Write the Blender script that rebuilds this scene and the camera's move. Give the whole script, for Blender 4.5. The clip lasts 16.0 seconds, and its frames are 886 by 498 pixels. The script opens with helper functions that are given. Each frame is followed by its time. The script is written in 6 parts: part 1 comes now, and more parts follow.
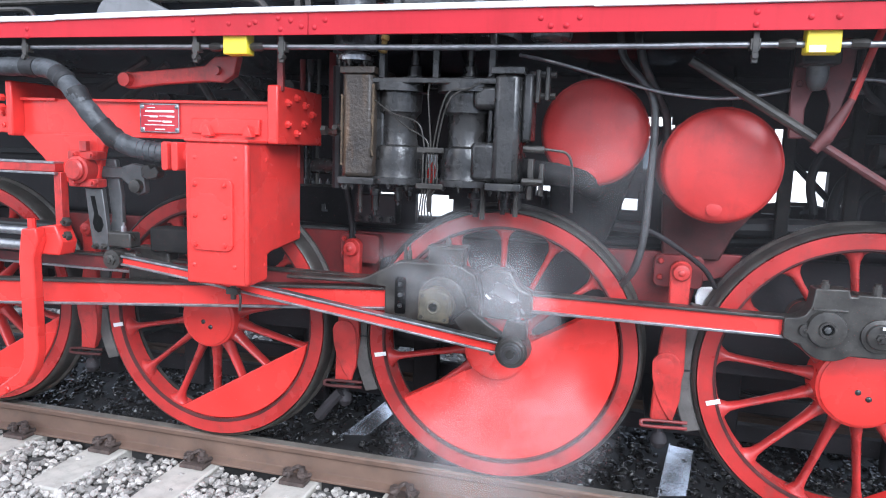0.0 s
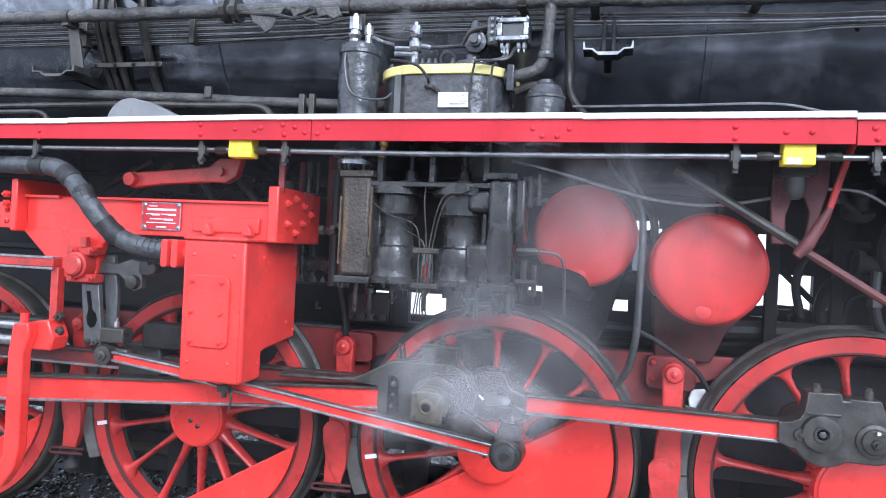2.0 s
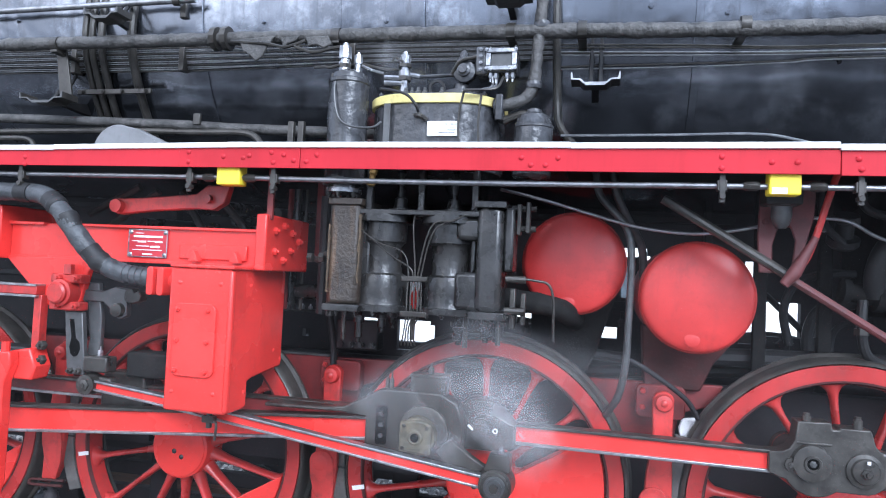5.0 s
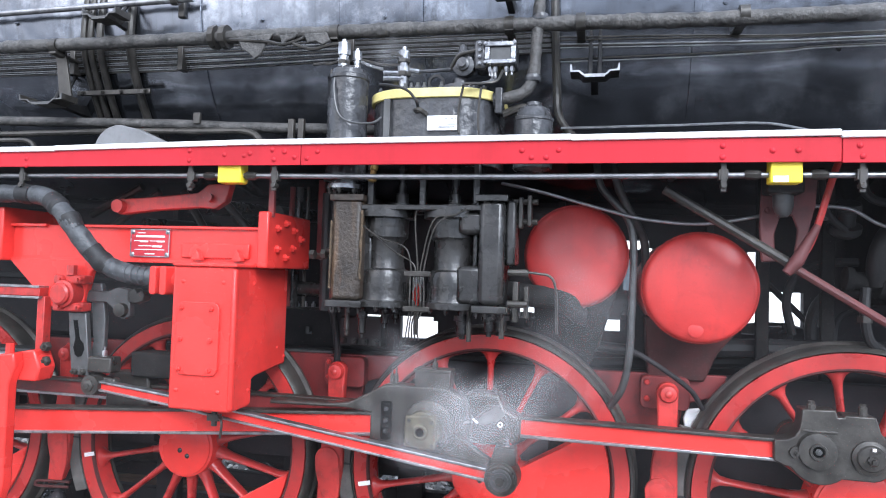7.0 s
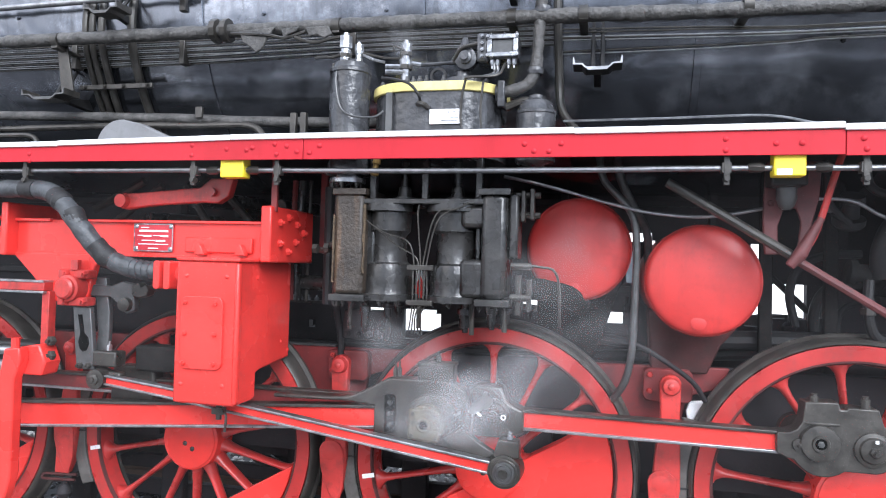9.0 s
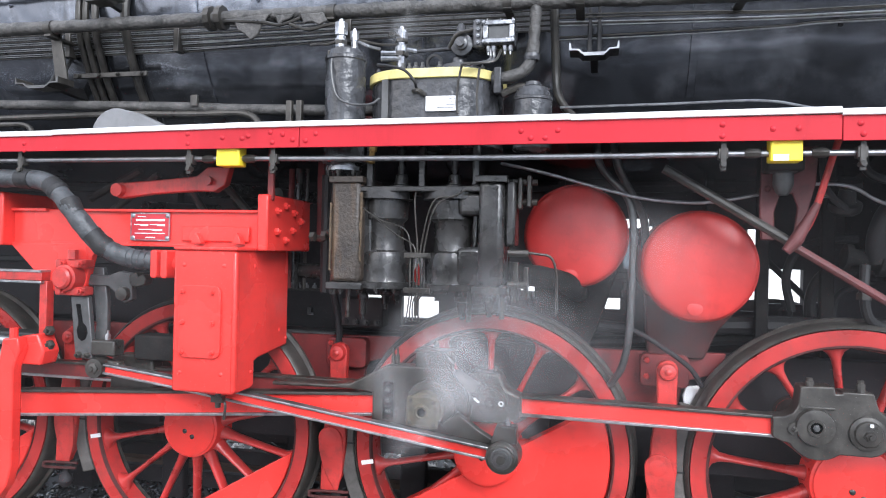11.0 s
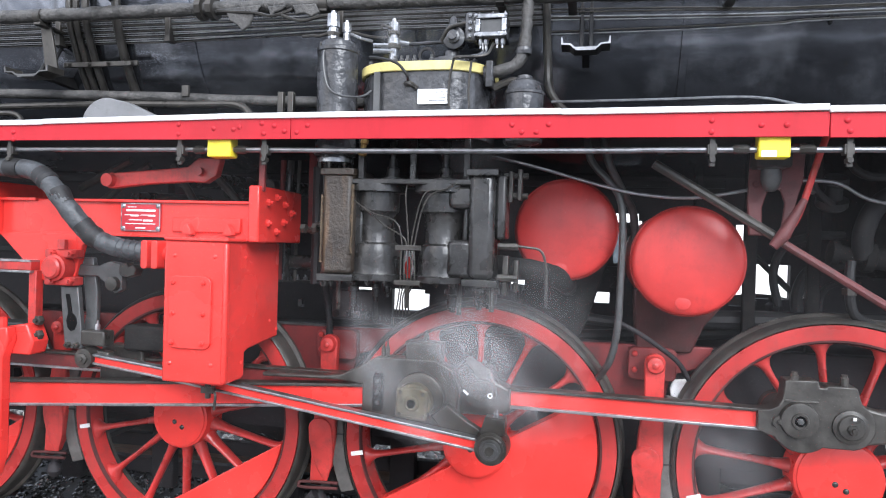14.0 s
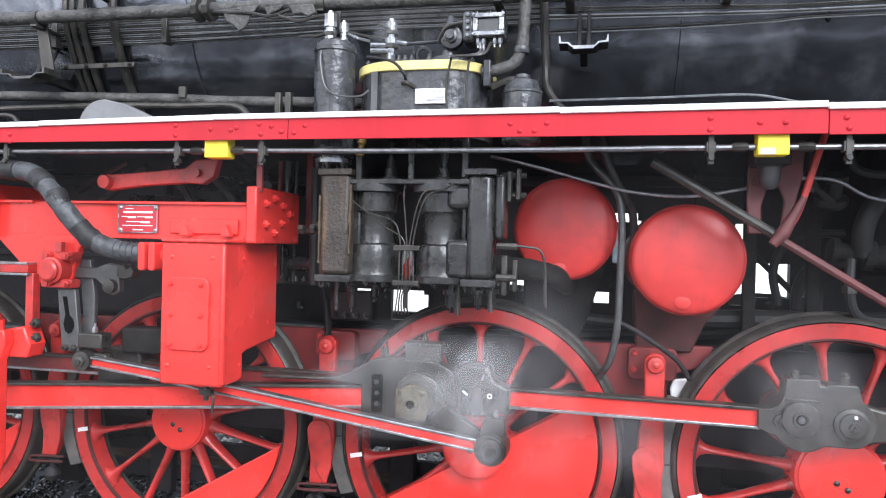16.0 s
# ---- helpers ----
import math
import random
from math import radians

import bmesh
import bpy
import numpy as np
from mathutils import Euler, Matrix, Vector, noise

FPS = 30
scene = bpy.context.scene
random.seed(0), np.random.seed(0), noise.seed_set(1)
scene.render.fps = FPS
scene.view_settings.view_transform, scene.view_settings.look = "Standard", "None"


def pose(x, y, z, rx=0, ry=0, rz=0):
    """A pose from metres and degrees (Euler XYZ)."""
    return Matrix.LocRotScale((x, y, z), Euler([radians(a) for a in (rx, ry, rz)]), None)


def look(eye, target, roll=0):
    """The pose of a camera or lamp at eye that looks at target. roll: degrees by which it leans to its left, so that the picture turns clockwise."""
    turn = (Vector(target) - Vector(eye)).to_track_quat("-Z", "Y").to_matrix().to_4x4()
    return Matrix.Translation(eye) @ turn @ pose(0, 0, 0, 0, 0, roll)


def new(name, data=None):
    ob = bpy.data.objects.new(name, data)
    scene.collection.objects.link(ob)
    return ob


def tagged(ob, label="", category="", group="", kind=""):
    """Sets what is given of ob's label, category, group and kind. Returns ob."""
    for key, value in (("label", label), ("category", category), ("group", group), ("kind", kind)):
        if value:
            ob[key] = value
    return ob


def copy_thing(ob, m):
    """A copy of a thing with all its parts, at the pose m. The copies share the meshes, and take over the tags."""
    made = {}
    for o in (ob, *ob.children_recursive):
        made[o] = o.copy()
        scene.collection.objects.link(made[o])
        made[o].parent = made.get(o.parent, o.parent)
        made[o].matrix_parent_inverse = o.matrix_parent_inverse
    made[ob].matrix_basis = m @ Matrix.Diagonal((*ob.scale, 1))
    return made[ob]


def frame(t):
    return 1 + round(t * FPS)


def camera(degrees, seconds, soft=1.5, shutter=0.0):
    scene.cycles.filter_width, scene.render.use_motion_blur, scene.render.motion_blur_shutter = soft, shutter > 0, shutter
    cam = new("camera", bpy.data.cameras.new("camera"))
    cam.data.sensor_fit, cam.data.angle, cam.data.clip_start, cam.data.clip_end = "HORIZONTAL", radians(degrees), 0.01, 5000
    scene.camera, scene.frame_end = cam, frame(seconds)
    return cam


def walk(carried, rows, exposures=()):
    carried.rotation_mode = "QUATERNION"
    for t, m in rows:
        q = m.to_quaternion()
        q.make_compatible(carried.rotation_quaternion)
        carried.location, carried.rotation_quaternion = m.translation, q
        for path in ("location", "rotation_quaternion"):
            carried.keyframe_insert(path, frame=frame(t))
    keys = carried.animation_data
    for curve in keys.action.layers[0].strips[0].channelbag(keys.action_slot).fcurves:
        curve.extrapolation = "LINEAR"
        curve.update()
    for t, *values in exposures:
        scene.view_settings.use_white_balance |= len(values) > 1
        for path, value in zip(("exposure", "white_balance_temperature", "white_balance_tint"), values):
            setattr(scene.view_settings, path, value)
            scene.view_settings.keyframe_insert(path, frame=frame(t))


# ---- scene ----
cam = camera(67.0, 16.0, soft=1.1)
PATH = [
    (0, (0.53, -3.273, 1.694), (0.042, -1.355, 1.409), 2.0),
    (0.5, (0.523, -3.279, 1.663), (0.037, -1.354, 1.424), 1.9),
    (1, (0.508, -3.303, 1.644), (0.028, -1.367, 1.491), 2.0),
    (1.5, (0.516, -3.309, 1.691), (0.035, -1.369, 1.606), 2.3),
    (2, (0.518, -3.321, 1.705), (0.044, -1.378, 1.711), 2.7),
    (2.5, (0.529, -3.323, 1.719), (0.059, -1.381, 1.798), 2.8),
    (3, (0.512, -3.328, 1.725), (0.057, -1.385, 1.86), 2.9),
    (3.5, (0.514, -3.323, 1.72), (0.063, -1.378, 1.834), 2.9),
    (4, (0.524, -3.317, 1.721), (0.07, -1.372, 1.817), 2.8),
    (4.5, (0.518, -3.314, 1.726), (0.072, -1.366, 1.809), 2.9),
    (7, (0.509, -3.316, 1.704), (0.063, -1.368, 1.779), 1.8),
    (7.5, (0.515, -3.32, 1.72), (0.065, -1.372, 1.787), 1.8),
    (8, (0.513, -3.319, 1.717), (0.065, -1.372, 1.785), 1.8),
    (8.5, (0.516, -3.314, 1.727), (0.064, -1.366, 1.778), 1.7),
    (9, (0.51, -3.318, 1.718), (0.056, -1.371, 1.765), 1.6),
    (11.5, (0.516, -3.319, 1.724), (0.069, -1.37, 1.726), 1.2),
    (12, (0.513, -3.321, 1.706), (0.074, -1.37, 1.714), 1.4),
    (12.5, (0.515, -3.321, 1.708), (0.078, -1.369, 1.708), 1.3),
    (13, (0.525, -3.326, 1.717), (0.089, -1.374, 1.709), 1.5),
    (13.5, (0.525, -3.329, 1.723), (0.099, -1.375, 1.71), 1.6),
    (14, (0.524, -3.33, 1.721), (0.1, -1.376, 1.708), 1.7),
    (14.5, (0.522, -3.324, 1.714), (0.104, -1.368, 1.704), 1.7),
    (15, (0.518, -3.325, 1.712), (0.104, -1.369, 1.706), 1.7),
    (15.5, (0.53, -3.323, 1.718), (0.11, -1.367, 1.709), 1.6),
    (16, (0.525, -3.317, 1.709), (0.103, -1.363, 1.704), 1.4),
]
walk(cam, [(t, look(eye, target, roll)) for t, eye, target, roll in PATH], [(0, 1.07, 5450, 10), (2.5, 1.14, 5250, 10), (4.5, 1.1, 5200, 10), (7, 1.16, 5540, 10), (9, 1.18, 5680, 10), (12.5, 1.13, 5780, 10), (16, 1.14, 5780, 10)])

# ---- light ----
world = bpy.data.worlds.new("overcast_sky")
scene.world = world
world.use_nodes = True
wn = world.node_tree.nodes
sky = wn.new("ShaderNodeTexSky")
sky.sky_type, sky.sun_disc = "NISHITA", False
sky.sun_elevation, sky.sun_rotation = radians(34), radians(216)
sky.air_density, sky.dust_density, sky.ozone_density = 1.0, 5.0, 1.0
pale = wn.new("ShaderNodeMixRGB")
pale.inputs[0].default_value = 0.75
pale.inputs[2].default_value = (8.8, 9.2, 9.9, 1)
world.node_tree.links.new(sky.outputs[0], pale.inputs[1])
world.node_tree.links.new(pale.outputs[0], wn["Background"].inputs[0])
wn["Background"].inputs[1].default_value = 0.1
sun_data = bpy.data.lights.new("sun", "SUN")
sun_data.energy, sun_data.angle, sun_data.color = 2.3, radians(38), (1.0, 0.96, 0.9)
sun = new("sun", sun_data)
sun.matrix_world = look((6.0, -9.2, 8.4), (0, 0, 1))

# ---- materials ----


def material(name, colour, rough=0.5, dents=0.0, metal=0.0, vary=0.25, scale=6.0, dirt=None, dirt_amount=0.45, bump=0.15, grain=60.0, coat=0.0, per_object=0.0, island=0.0, streak=None, streak_amount=0.5, rough_vary=0.13, relief=0.004, spec=0.5):
    """Colour broken by two scales of noise, blotches of dirt, and fine relief."""
    m = bpy.data.materials.new(name)
    m.use_nodes = True
    n, l = m.node_tree.nodes, m.node_tree.links
    b = n["Principled BSDF"]
    co = n.new("ShaderNodeTexCoord")
    big = n.new("ShaderNodeTexNoise")
    big.inputs["Scale"].default_value, big.inputs["Detail"].default_value = scale, 6
    l.new(co.outputs["Object"], big.inputs["Vector"])
    fine = n.new("ShaderNodeTexNoise")
    fine.inputs["Scale"].default_value, fine.inputs["Detail"].default_value = grain, 4
    l.new(co.outputs["Object"], fine.inputs["Vector"])
    ramp = n.new("ShaderNodeMapRange")
    ramp.inputs[1].default_value, ramp.inputs[2].default_value = 0.3, 0.7
    ramp.inputs[3].default_value, ramp.inputs[4].default_value = 1 - vary, 1 + vary
    l.new(big.outputs["Fac"], ramp.inputs[0])
    scaled = n.new("ShaderNodeVectorMath")
    scaled.operation = "SCALE"
    scaled.inputs[0].default_value = colour
    l.new(ramp.outputs[0], scaled.inputs["Scale"])
    out = scaled.outputs[0]
    if dirt:
        mask = n.new("ShaderNodeMapRange")
        mask.inputs[1].default_value, mask.inputs[2].default_value = 0.5, 0.75
        mask.inputs[4].default_value = dirt_amount
        both = n.new("ShaderNodeTexNoise")
        both.inputs["Scale"].default_value, both.inputs["Detail"].default_value, both.inputs["Roughness"].default_value = scale * 2.3, 8, 0.7
        l.new(co.outputs["Object"], both.inputs["Vector"])
        l.new(both.outputs["Fac"], mask.inputs[0])
        mix = n.new("ShaderNodeMixRGB")
        mix.inputs[2].default_value = (*dirt, 1)
        l.new(mask.outputs[0], mix.inputs[0])
        l.new(out, mix.inputs[1])
        out = mix.outputs[0]
    if streak:
        run = n.new("ShaderNodeMapping")
        run.inputs["Scale"].default_value = (17, 17, 1.6)
        l.new(co.outputs["Object"], run.inputs["Vector"])
        drip = n.new("ShaderNodeTexNoise")
        drip.inputs["Scale"].default_value, drip.inputs["Detail"].default_value, drip.inputs["Roughness"].default_value = 1.0, 7, 0.65
        l.new(run.outputs[0], drip.inputs["Vector"])
        dm = n.new("ShaderNodeMapRange")
        dm.inputs[1].default_value, dm.inputs[2].default_value, dm.inputs[4].default_value = 0.52, 0.72, streak_amount
        l.new(drip.outputs["Fac"], dm.inputs[0])
        sm = n.new("ShaderNodeMixRGB")
        sm.inputs[2].default_value = (*streak, 1)
        l.new(dm.outputs[0], sm.inputs[0])
        l.new(out, sm.inputs[1])
        out = sm.outputs[0]
    if per_object or island:
        info = n.new("ShaderNodeObjectInfo") if per_object else n.new("ShaderNodeNewGeometry")
        rnd = info.outputs["Random"] if per_object else info.outputs["Random Per Island"]
        rr = n.new("ShaderNodeMapRange")
        rr.inputs[3].default_value, rr.inputs[4].default_value = 1 - (per_object or island), 1 + (per_object or island)
        l.new(rnd, rr.inputs[0])
        sc = n.new("ShaderNodeVectorMath")
        sc.operation = "SCALE"
        l.new(out, sc.inputs[0])
        l.new(rr.outputs[0], sc.inputs["Scale"])
        out = sc.outputs[0]
    l.new(out, b.inputs["Base Color"])
    rg = n.new("ShaderNodeMapRange")
    rg.inputs[3].default_value, rg.inputs[4].default_value = max(0.03, rough - rough_vary), min(1, rough + rough_vary)
    l.new(big.outputs["Fac"], rg.inputs[0])
    l.new(rg.outputs[0], b.inputs["Roughness"])
    b.inputs["Metallic"].default_value = metal
    b.inputs["Specular IOR Level"].default_value = spec
    b.inputs["Coat Weight"].default_value = coat
    if bump:
        bp = n.new("ShaderNodeBump")
        bp.inputs["Strength"].default_value, bp.inputs["Distance"].default_value = bump, relief
        l.new(fine.outputs["Fac"], bp.inputs["Height"])
        if dents:
            wave = n.new("ShaderNodeTexNoise")
            wave.inputs["Scale"].default_value, wave.inputs["Detail"].default_value, wave.inputs["Distortion"].default_value = 2.6, 2, 0.6
            l.new(co.outputs["Object"], wave.inputs["Vector"])
            hollow = n.new("ShaderNodeBump")
            hollow.inputs["Strength"].default_value, hollow.inputs["Distance"].default_value = 1.0, dents
            l.new(wave.outputs["Fac"], hollow.inputs["Height"])
            l.new(hollow.outputs[0], bp.inputs["Normal"])
        l.new(bp.outputs[0], b.inputs["Normal"])
    return m


RED = material("red_paint", (0.68, 0.04, 0.032), 0.26, spec=0.4, vary=0.16, scale=3, dirt=(0.2, 0.03, 0.024), dirt_amount=0.34, bump=0.16, grain=13, rough_vary=0.2)
# Grimy red, its base also darkened for the shade low on the engine.
WHEEL_RED = material("grimy_shaded_wheel_red", (0.38, 0.027, 0.024), 0.3, vary=0.3, scale=4, dirt=(0.13, 0.04, 0.034), dirt_amount=0.6, bump=0.25, grain=20, streak=(0.24, 0.05, 0.045), streak_amount=0.35, rough_vary=0.22)
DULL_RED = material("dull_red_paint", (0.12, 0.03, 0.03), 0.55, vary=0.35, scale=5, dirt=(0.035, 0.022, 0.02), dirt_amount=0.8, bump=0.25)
SADDLE = material("dark_brown_paint", (0.065, 0.021, 0.02), 0.7, spec=0.2, vary=0.4, scale=5, dirt=(0.025, 0.018, 0.016), dirt_amount=0.8, bump=0.25)
RED_WORN = material("worn_red_paint", (0.44, 0.032, 0.027), 0.4, vary=0.3, scale=5, dirt=(0.05, 0.022, 0.018), dirt_amount=0.75, bump=0.2, grain=30, streak=(0.06, 0.018, 0.015), streak_amount=0.4, rough_vary=0.2)
# Grimy paint, darkened further to carry the shade behind the near wheels.
GRIME_SHADE = material("grimy_shaded_frame_paint", (0.026, 0.023, 0.025), 0.65, spec=0.25, vary=0.4, scale=4, dirt=(0.012, 0.012, 0.012), dirt_amount=0.8, bump=0.25)
# Darker red for brackets and rear rods; on the rods it stands for shade.
RED_DIM = material("dimmed_red_paint", (0.17, 0.02, 0.019), 0.5, vary=0.3, scale=5, dirt=(0.04, 0.022, 0.02), dirt_amount=0.8, bump=0.2)
TANK_RED = material("reservoir_red_paint", (0.5, 0.034, 0.03), 0.42, vary=0.2, scale=4, dirt=(0.3, 0.02, 0.018), dirt_amount=0.7, bump=0.05, streak=(0.3, 0.03, 0.028), streak_amount=0.35)
VALANCE_RED = material("valance_red_paint", (0.45, 0.02, 0.03), 0.5, vary=0.1, scale=2, dirt=(0.28, 0.012, 0.016), dirt_amount=0.5, bump=0.1, grain=9, streak=(0.28, 0.012, 0.016), streak_amount=0.35, spec=0.2)
# Cast iron darker than PUMP: the running board's shade put into the colour.
CAST_SHADE = material("shaded_cast_iron", (0.024, 0.023, 0.0225), 0.27, vary=0.5, scale=8, dirt=(0.009, 0.009, 0.008), dirt_amount=0.85, bump=0.4, grain=40, streak=(0.06, 0.055, 0.05), streak_amount=0.5, rough_vary=0.25, relief=0.006)
CRUST = material("ochre_crust", (0.085, 0.06, 0.036), 0.9, vary=0.6, scale=25, dirt=(0.04, 0.03, 0.02), dirt_amount=0.9, bump=0.8, relief=0.01)
# Dull black that also stands for shade on parts lying under the deck.
SOOT_SHADE = material("sooty_shaded_black", (0.014, 0.0135, 0.013), 0.9, vary=0.4, scale=9, dirt=(0.03, 0.026, 0.023), dirt_amount=0.6, bump=0.5, grain=50, spec=0.15)
BLACK = material("black_paint", (0.017, 0.0165, 0.017), 0.58, spec=0.35, vary=0.35, scale=5, dirt=(0.032, 0.028, 0.025), dirt_amount=0.6, bump=0.25)
# Reflected sky is put into the bluish base and the pale dirt blotches.
BOILER = material("boiler_cladding", (0.16, 0.17, 0.195), 0.22, metal=0.92, dents=0.022, vary=0.5, scale=1.2, dirt=(0.5, 0.52, 0.57), dirt_amount=0.9, bump=0.16, grain=9, streak=(0.07, 0.07, 0.073), streak_amount=0.6, rough_vary=0.18, relief=0.008)
PUMP = material("pump_casing", (0.045, 0.045, 0.048), 0.2, vary=0.45, scale=9, dirt=(0.012, 0.012, 0.012), dirt_amount=0.85, bump=0.6, grain=26, streak=(0.2, 0.2, 0.21), streak_amount=0.28, rough_vary=0.22, relief=0.012)
OILY = material("oily_steel", (0.047, 0.043, 0.038), 0.36, metal=0.3, vary=0.4, scale=12, dirt=(0.018, 0.016, 0.014), dirt_amount=0.8, bump=0.3, streak=(0.1, 0.095, 0.085), streak_amount=0.3, rough_vary=0.22)
GREY = material("greased_grey_steel", (0.085, 0.085, 0.085), 0.4, metal=0.4, vary=0.3, scale=12, dirt=(0.05, 0.047, 0.045), dirt_amount=0.7, bump=0.2)
CONDUIT = material("conduit_steel", (0.2, 0.2, 0.21), 0.36, metal=0.7, vary=0.3, scale=14, dirt=(0.06, 0.057, 0.055), dirt_amount=0.7, bump=0.15)
STEEL = material("bare_steel", (0.34, 0.34, 0.35), 0.34, metal=0.85, vary=0.25, scale=16, dirt=(0.08, 0.075, 0.07), dirt_amount=0.7, bump=0.12)
BRASSY = material("tarnished_bronze", (0.1, 0.088, 0.062), 0.48, metal=0.3, vary=0.5, scale=18, dirt=(0.03, 0.028, 0.024), dirt_amount=0.9, bump=0.4, streak=(0.18, 0.15, 0.09), streak_amount=0.4)
SHEET_GREY = material("grey_sheet_paint", (0.17, 0.17, 0.175), 0.5, vary=0.15, scale=6, dirt=(0.08, 0.078, 0.075), dirt_amount=0.5, bump=0.1)
BRASS = material("ochre_brass", (0.42, 0.27, 0.09), 0.42, metal=0.6, vary=0.4, scale=25, dirt=(0.08, 0.06, 0.03), dirt_amount=0.7, bump=0.3)
SILVER = material("silver_fittings", (0.36, 0.365, 0.38), 0.22, metal=0.7, vary=0.45, scale=22, dirt=(0.04, 0.04, 0.04), dirt_amount=0.85, bump=0.4, rough_vary=0.2)
RUST = material("rusty_casing", (0.04, 0.031, 0.024), 0.5, vary=0.5, scale=7, dirt=(0.02, 0.018, 0.017), dirt_amount=0.9, bump=0.6, streak=(0.15, 0.085, 0.042), streak_amount=0.65, relief=0.01)
TYRE = material("tyre_steel", (0.07, 0.064, 0.057), 0.36, metal=0.35, vary=0.3, scale=8, dirt=(0.025, 0.024, 0.022), dirt_amount=0.7, bump=0.15, rough_vary=0.15)
RUBBER = material("wrapped_hose", (0.05, 0.053, 0.057), 0.5, vary=0.5, scale=12, dirt=(0.008, 0.008, 0.008), dirt_amount=0.95, bump=0.8, grain=34, relief=0.009)
LAGGING = material("lagged_pipe", (0.055, 0.052, 0.049), 0.6, vary=0.6, scale=13, dirt=(0.16, 0.15, 0.14), dirt_amount=0.7, bump=0.8, grain=55, rough_vary=0.2, relief=0.01)
YELLOW = material("yellow_paint", (0.85, 0.68, 0.03), 0.45, vary=0.08, scale=8, bump=0.05)
PALE_YELLOW = material("faded_yellow_paint", (0.72, 0.62, 0.23), 0.5, vary=0.15, scale=14, dirt=(0.2, 0.17, 0.08), dirt_amount=0.4, bump=0.1)
WHITE = material("white_paint", (0.82, 0.82, 0.82), 0.5, vary=0.06, scale=9, dirt=(0.5, 0.48, 0.46), dirt_amount=0.35, bump=0.06)
PLATE_RED = material("plate_red", (0.4, 0.02, 0.03), 0.4, vary=0.1, scale=20, bump=0.05)
BRAKE = material("brake_iron", (0.1, 0.092, 0.085), 0.75, vary=0.35, scale=10, dirt=(0.035, 0.03, 0.026), dirt_amount=0.7, bump=0.4)
RAIL = material("rail_steel", (0.13, 0.08, 0.056), 0.7, vary=0.22, scale=5, dirt=(0.08, 0.06, 0.05), dirt_amount=0.6, bump=0.25)
CLIP = material("rusty_clip", (0.07, 0.05, 0.042), 0.75, vary=0.4, scale=20, dirt=(0.03, 0.022, 0.02), dirt_amount=0.8, bump=0.5)
RAIL_TOP = material("worn_rail_head", (0.33, 0.29, 0.25), 0.42, metal=0.6, vary=0.2, scale=4, dirt=(0.16, 0.13, 0.1), bump=0.1)
CONCRETE = material("sleeper_concrete", (0.44, 0.41, 0.36), 0.9, vary=0.18, scale=8, dirt=(0.22, 0.19, 0.16), dirt_amount=0.5, bump=0.4)
# Near-black for flat slots and bores: recess shade put into the colour.
SLOT = material("shade_black_slot", (0.004, 0.004, 0.004), 0.9, vary=0.2, scale=20, bump=0.2, spec=0.05)
# Paler than CONCRETE: the daylight glare in the gaps is put into the colour.
PAVING = material("brightened_paving", (0.66, 0.64, 0.6), 0.85, vary=0.15, scale=3, dirt=(0.4, 0.38, 0.35), dirt_amount=0.45, bump=0.3)
STONE = material("ballast_stone", (0.34, 0.315, 0.285), 0.9, vary=0.35, scale=25, dirt=(0.15, 0.13, 0.11), dirt_amount=0.6, bump=0.5, grain=120, per_object=0.5)
STONES = material("ballast_stones", (0.34, 0.315, 0.285), 0.9, vary=0.35, scale=25, dirt=(0.15, 0.13, 0.11), dirt_amount=0.6, bump=0.5, grain=120, island=0.5)
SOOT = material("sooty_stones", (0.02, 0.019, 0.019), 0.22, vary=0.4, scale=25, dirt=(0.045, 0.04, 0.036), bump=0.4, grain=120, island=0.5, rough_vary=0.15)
GROUND = material("cinder_ground", (0.1, 0.094, 0.088), 0.95, vary=0.5, scale=30, dirt=(0.06, 0.055, 0.05), dirt_amount=0.6, bump=0.8, grain=30)
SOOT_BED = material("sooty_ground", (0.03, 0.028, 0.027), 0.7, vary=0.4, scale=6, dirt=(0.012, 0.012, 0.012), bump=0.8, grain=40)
RENDER_WALL = material("pale_wall", (0.78, 0.77, 0.74), 0.9, vary=0.06, scale=0.6, bump=0.1)
ROOF_TILE = material("roof_tiles", (0.3, 0.2, 0.16), 0.85, vary=0.2, scale=2, bump=0.3)
GLASS = material("dark_window_glass", (0.06, 0.07, 0.08), 0.1, bump=0)

# ---- building blocks ----


def box(bm, x0, x1, y0, y1, z0, z1, m=None):
    g = bmesh.ops.create_cube(bm, size=1)["verts"]
    for v in g:
        v.co = Vector((x0 + (v.co.x + 0.5) * (x1 - x0), y0 + (v.co.y + 0.5) * (y1 - y0), z0 + (v.co.z + 0.5) * (z1 - z0)))
        if m:
            v.co = m @ v.co
    return bm


def cyl(bm, p, q, r, seg=20, r2=None):
    """A closed cylinder or cone from p to q."""
    p, q = Vector(p), Vector(q)
    d = q - p
    m = Matrix.Translation((p + q) / 2) @ d.to_track_quat("Z", "Y").to_matrix().to_4x4()
    bmesh.ops.create_cone(bm, cap_ends=True, segments=seg, radius1=r, radius2=r if r2 is None else r2, depth=d.length, matrix=m)
    return bm


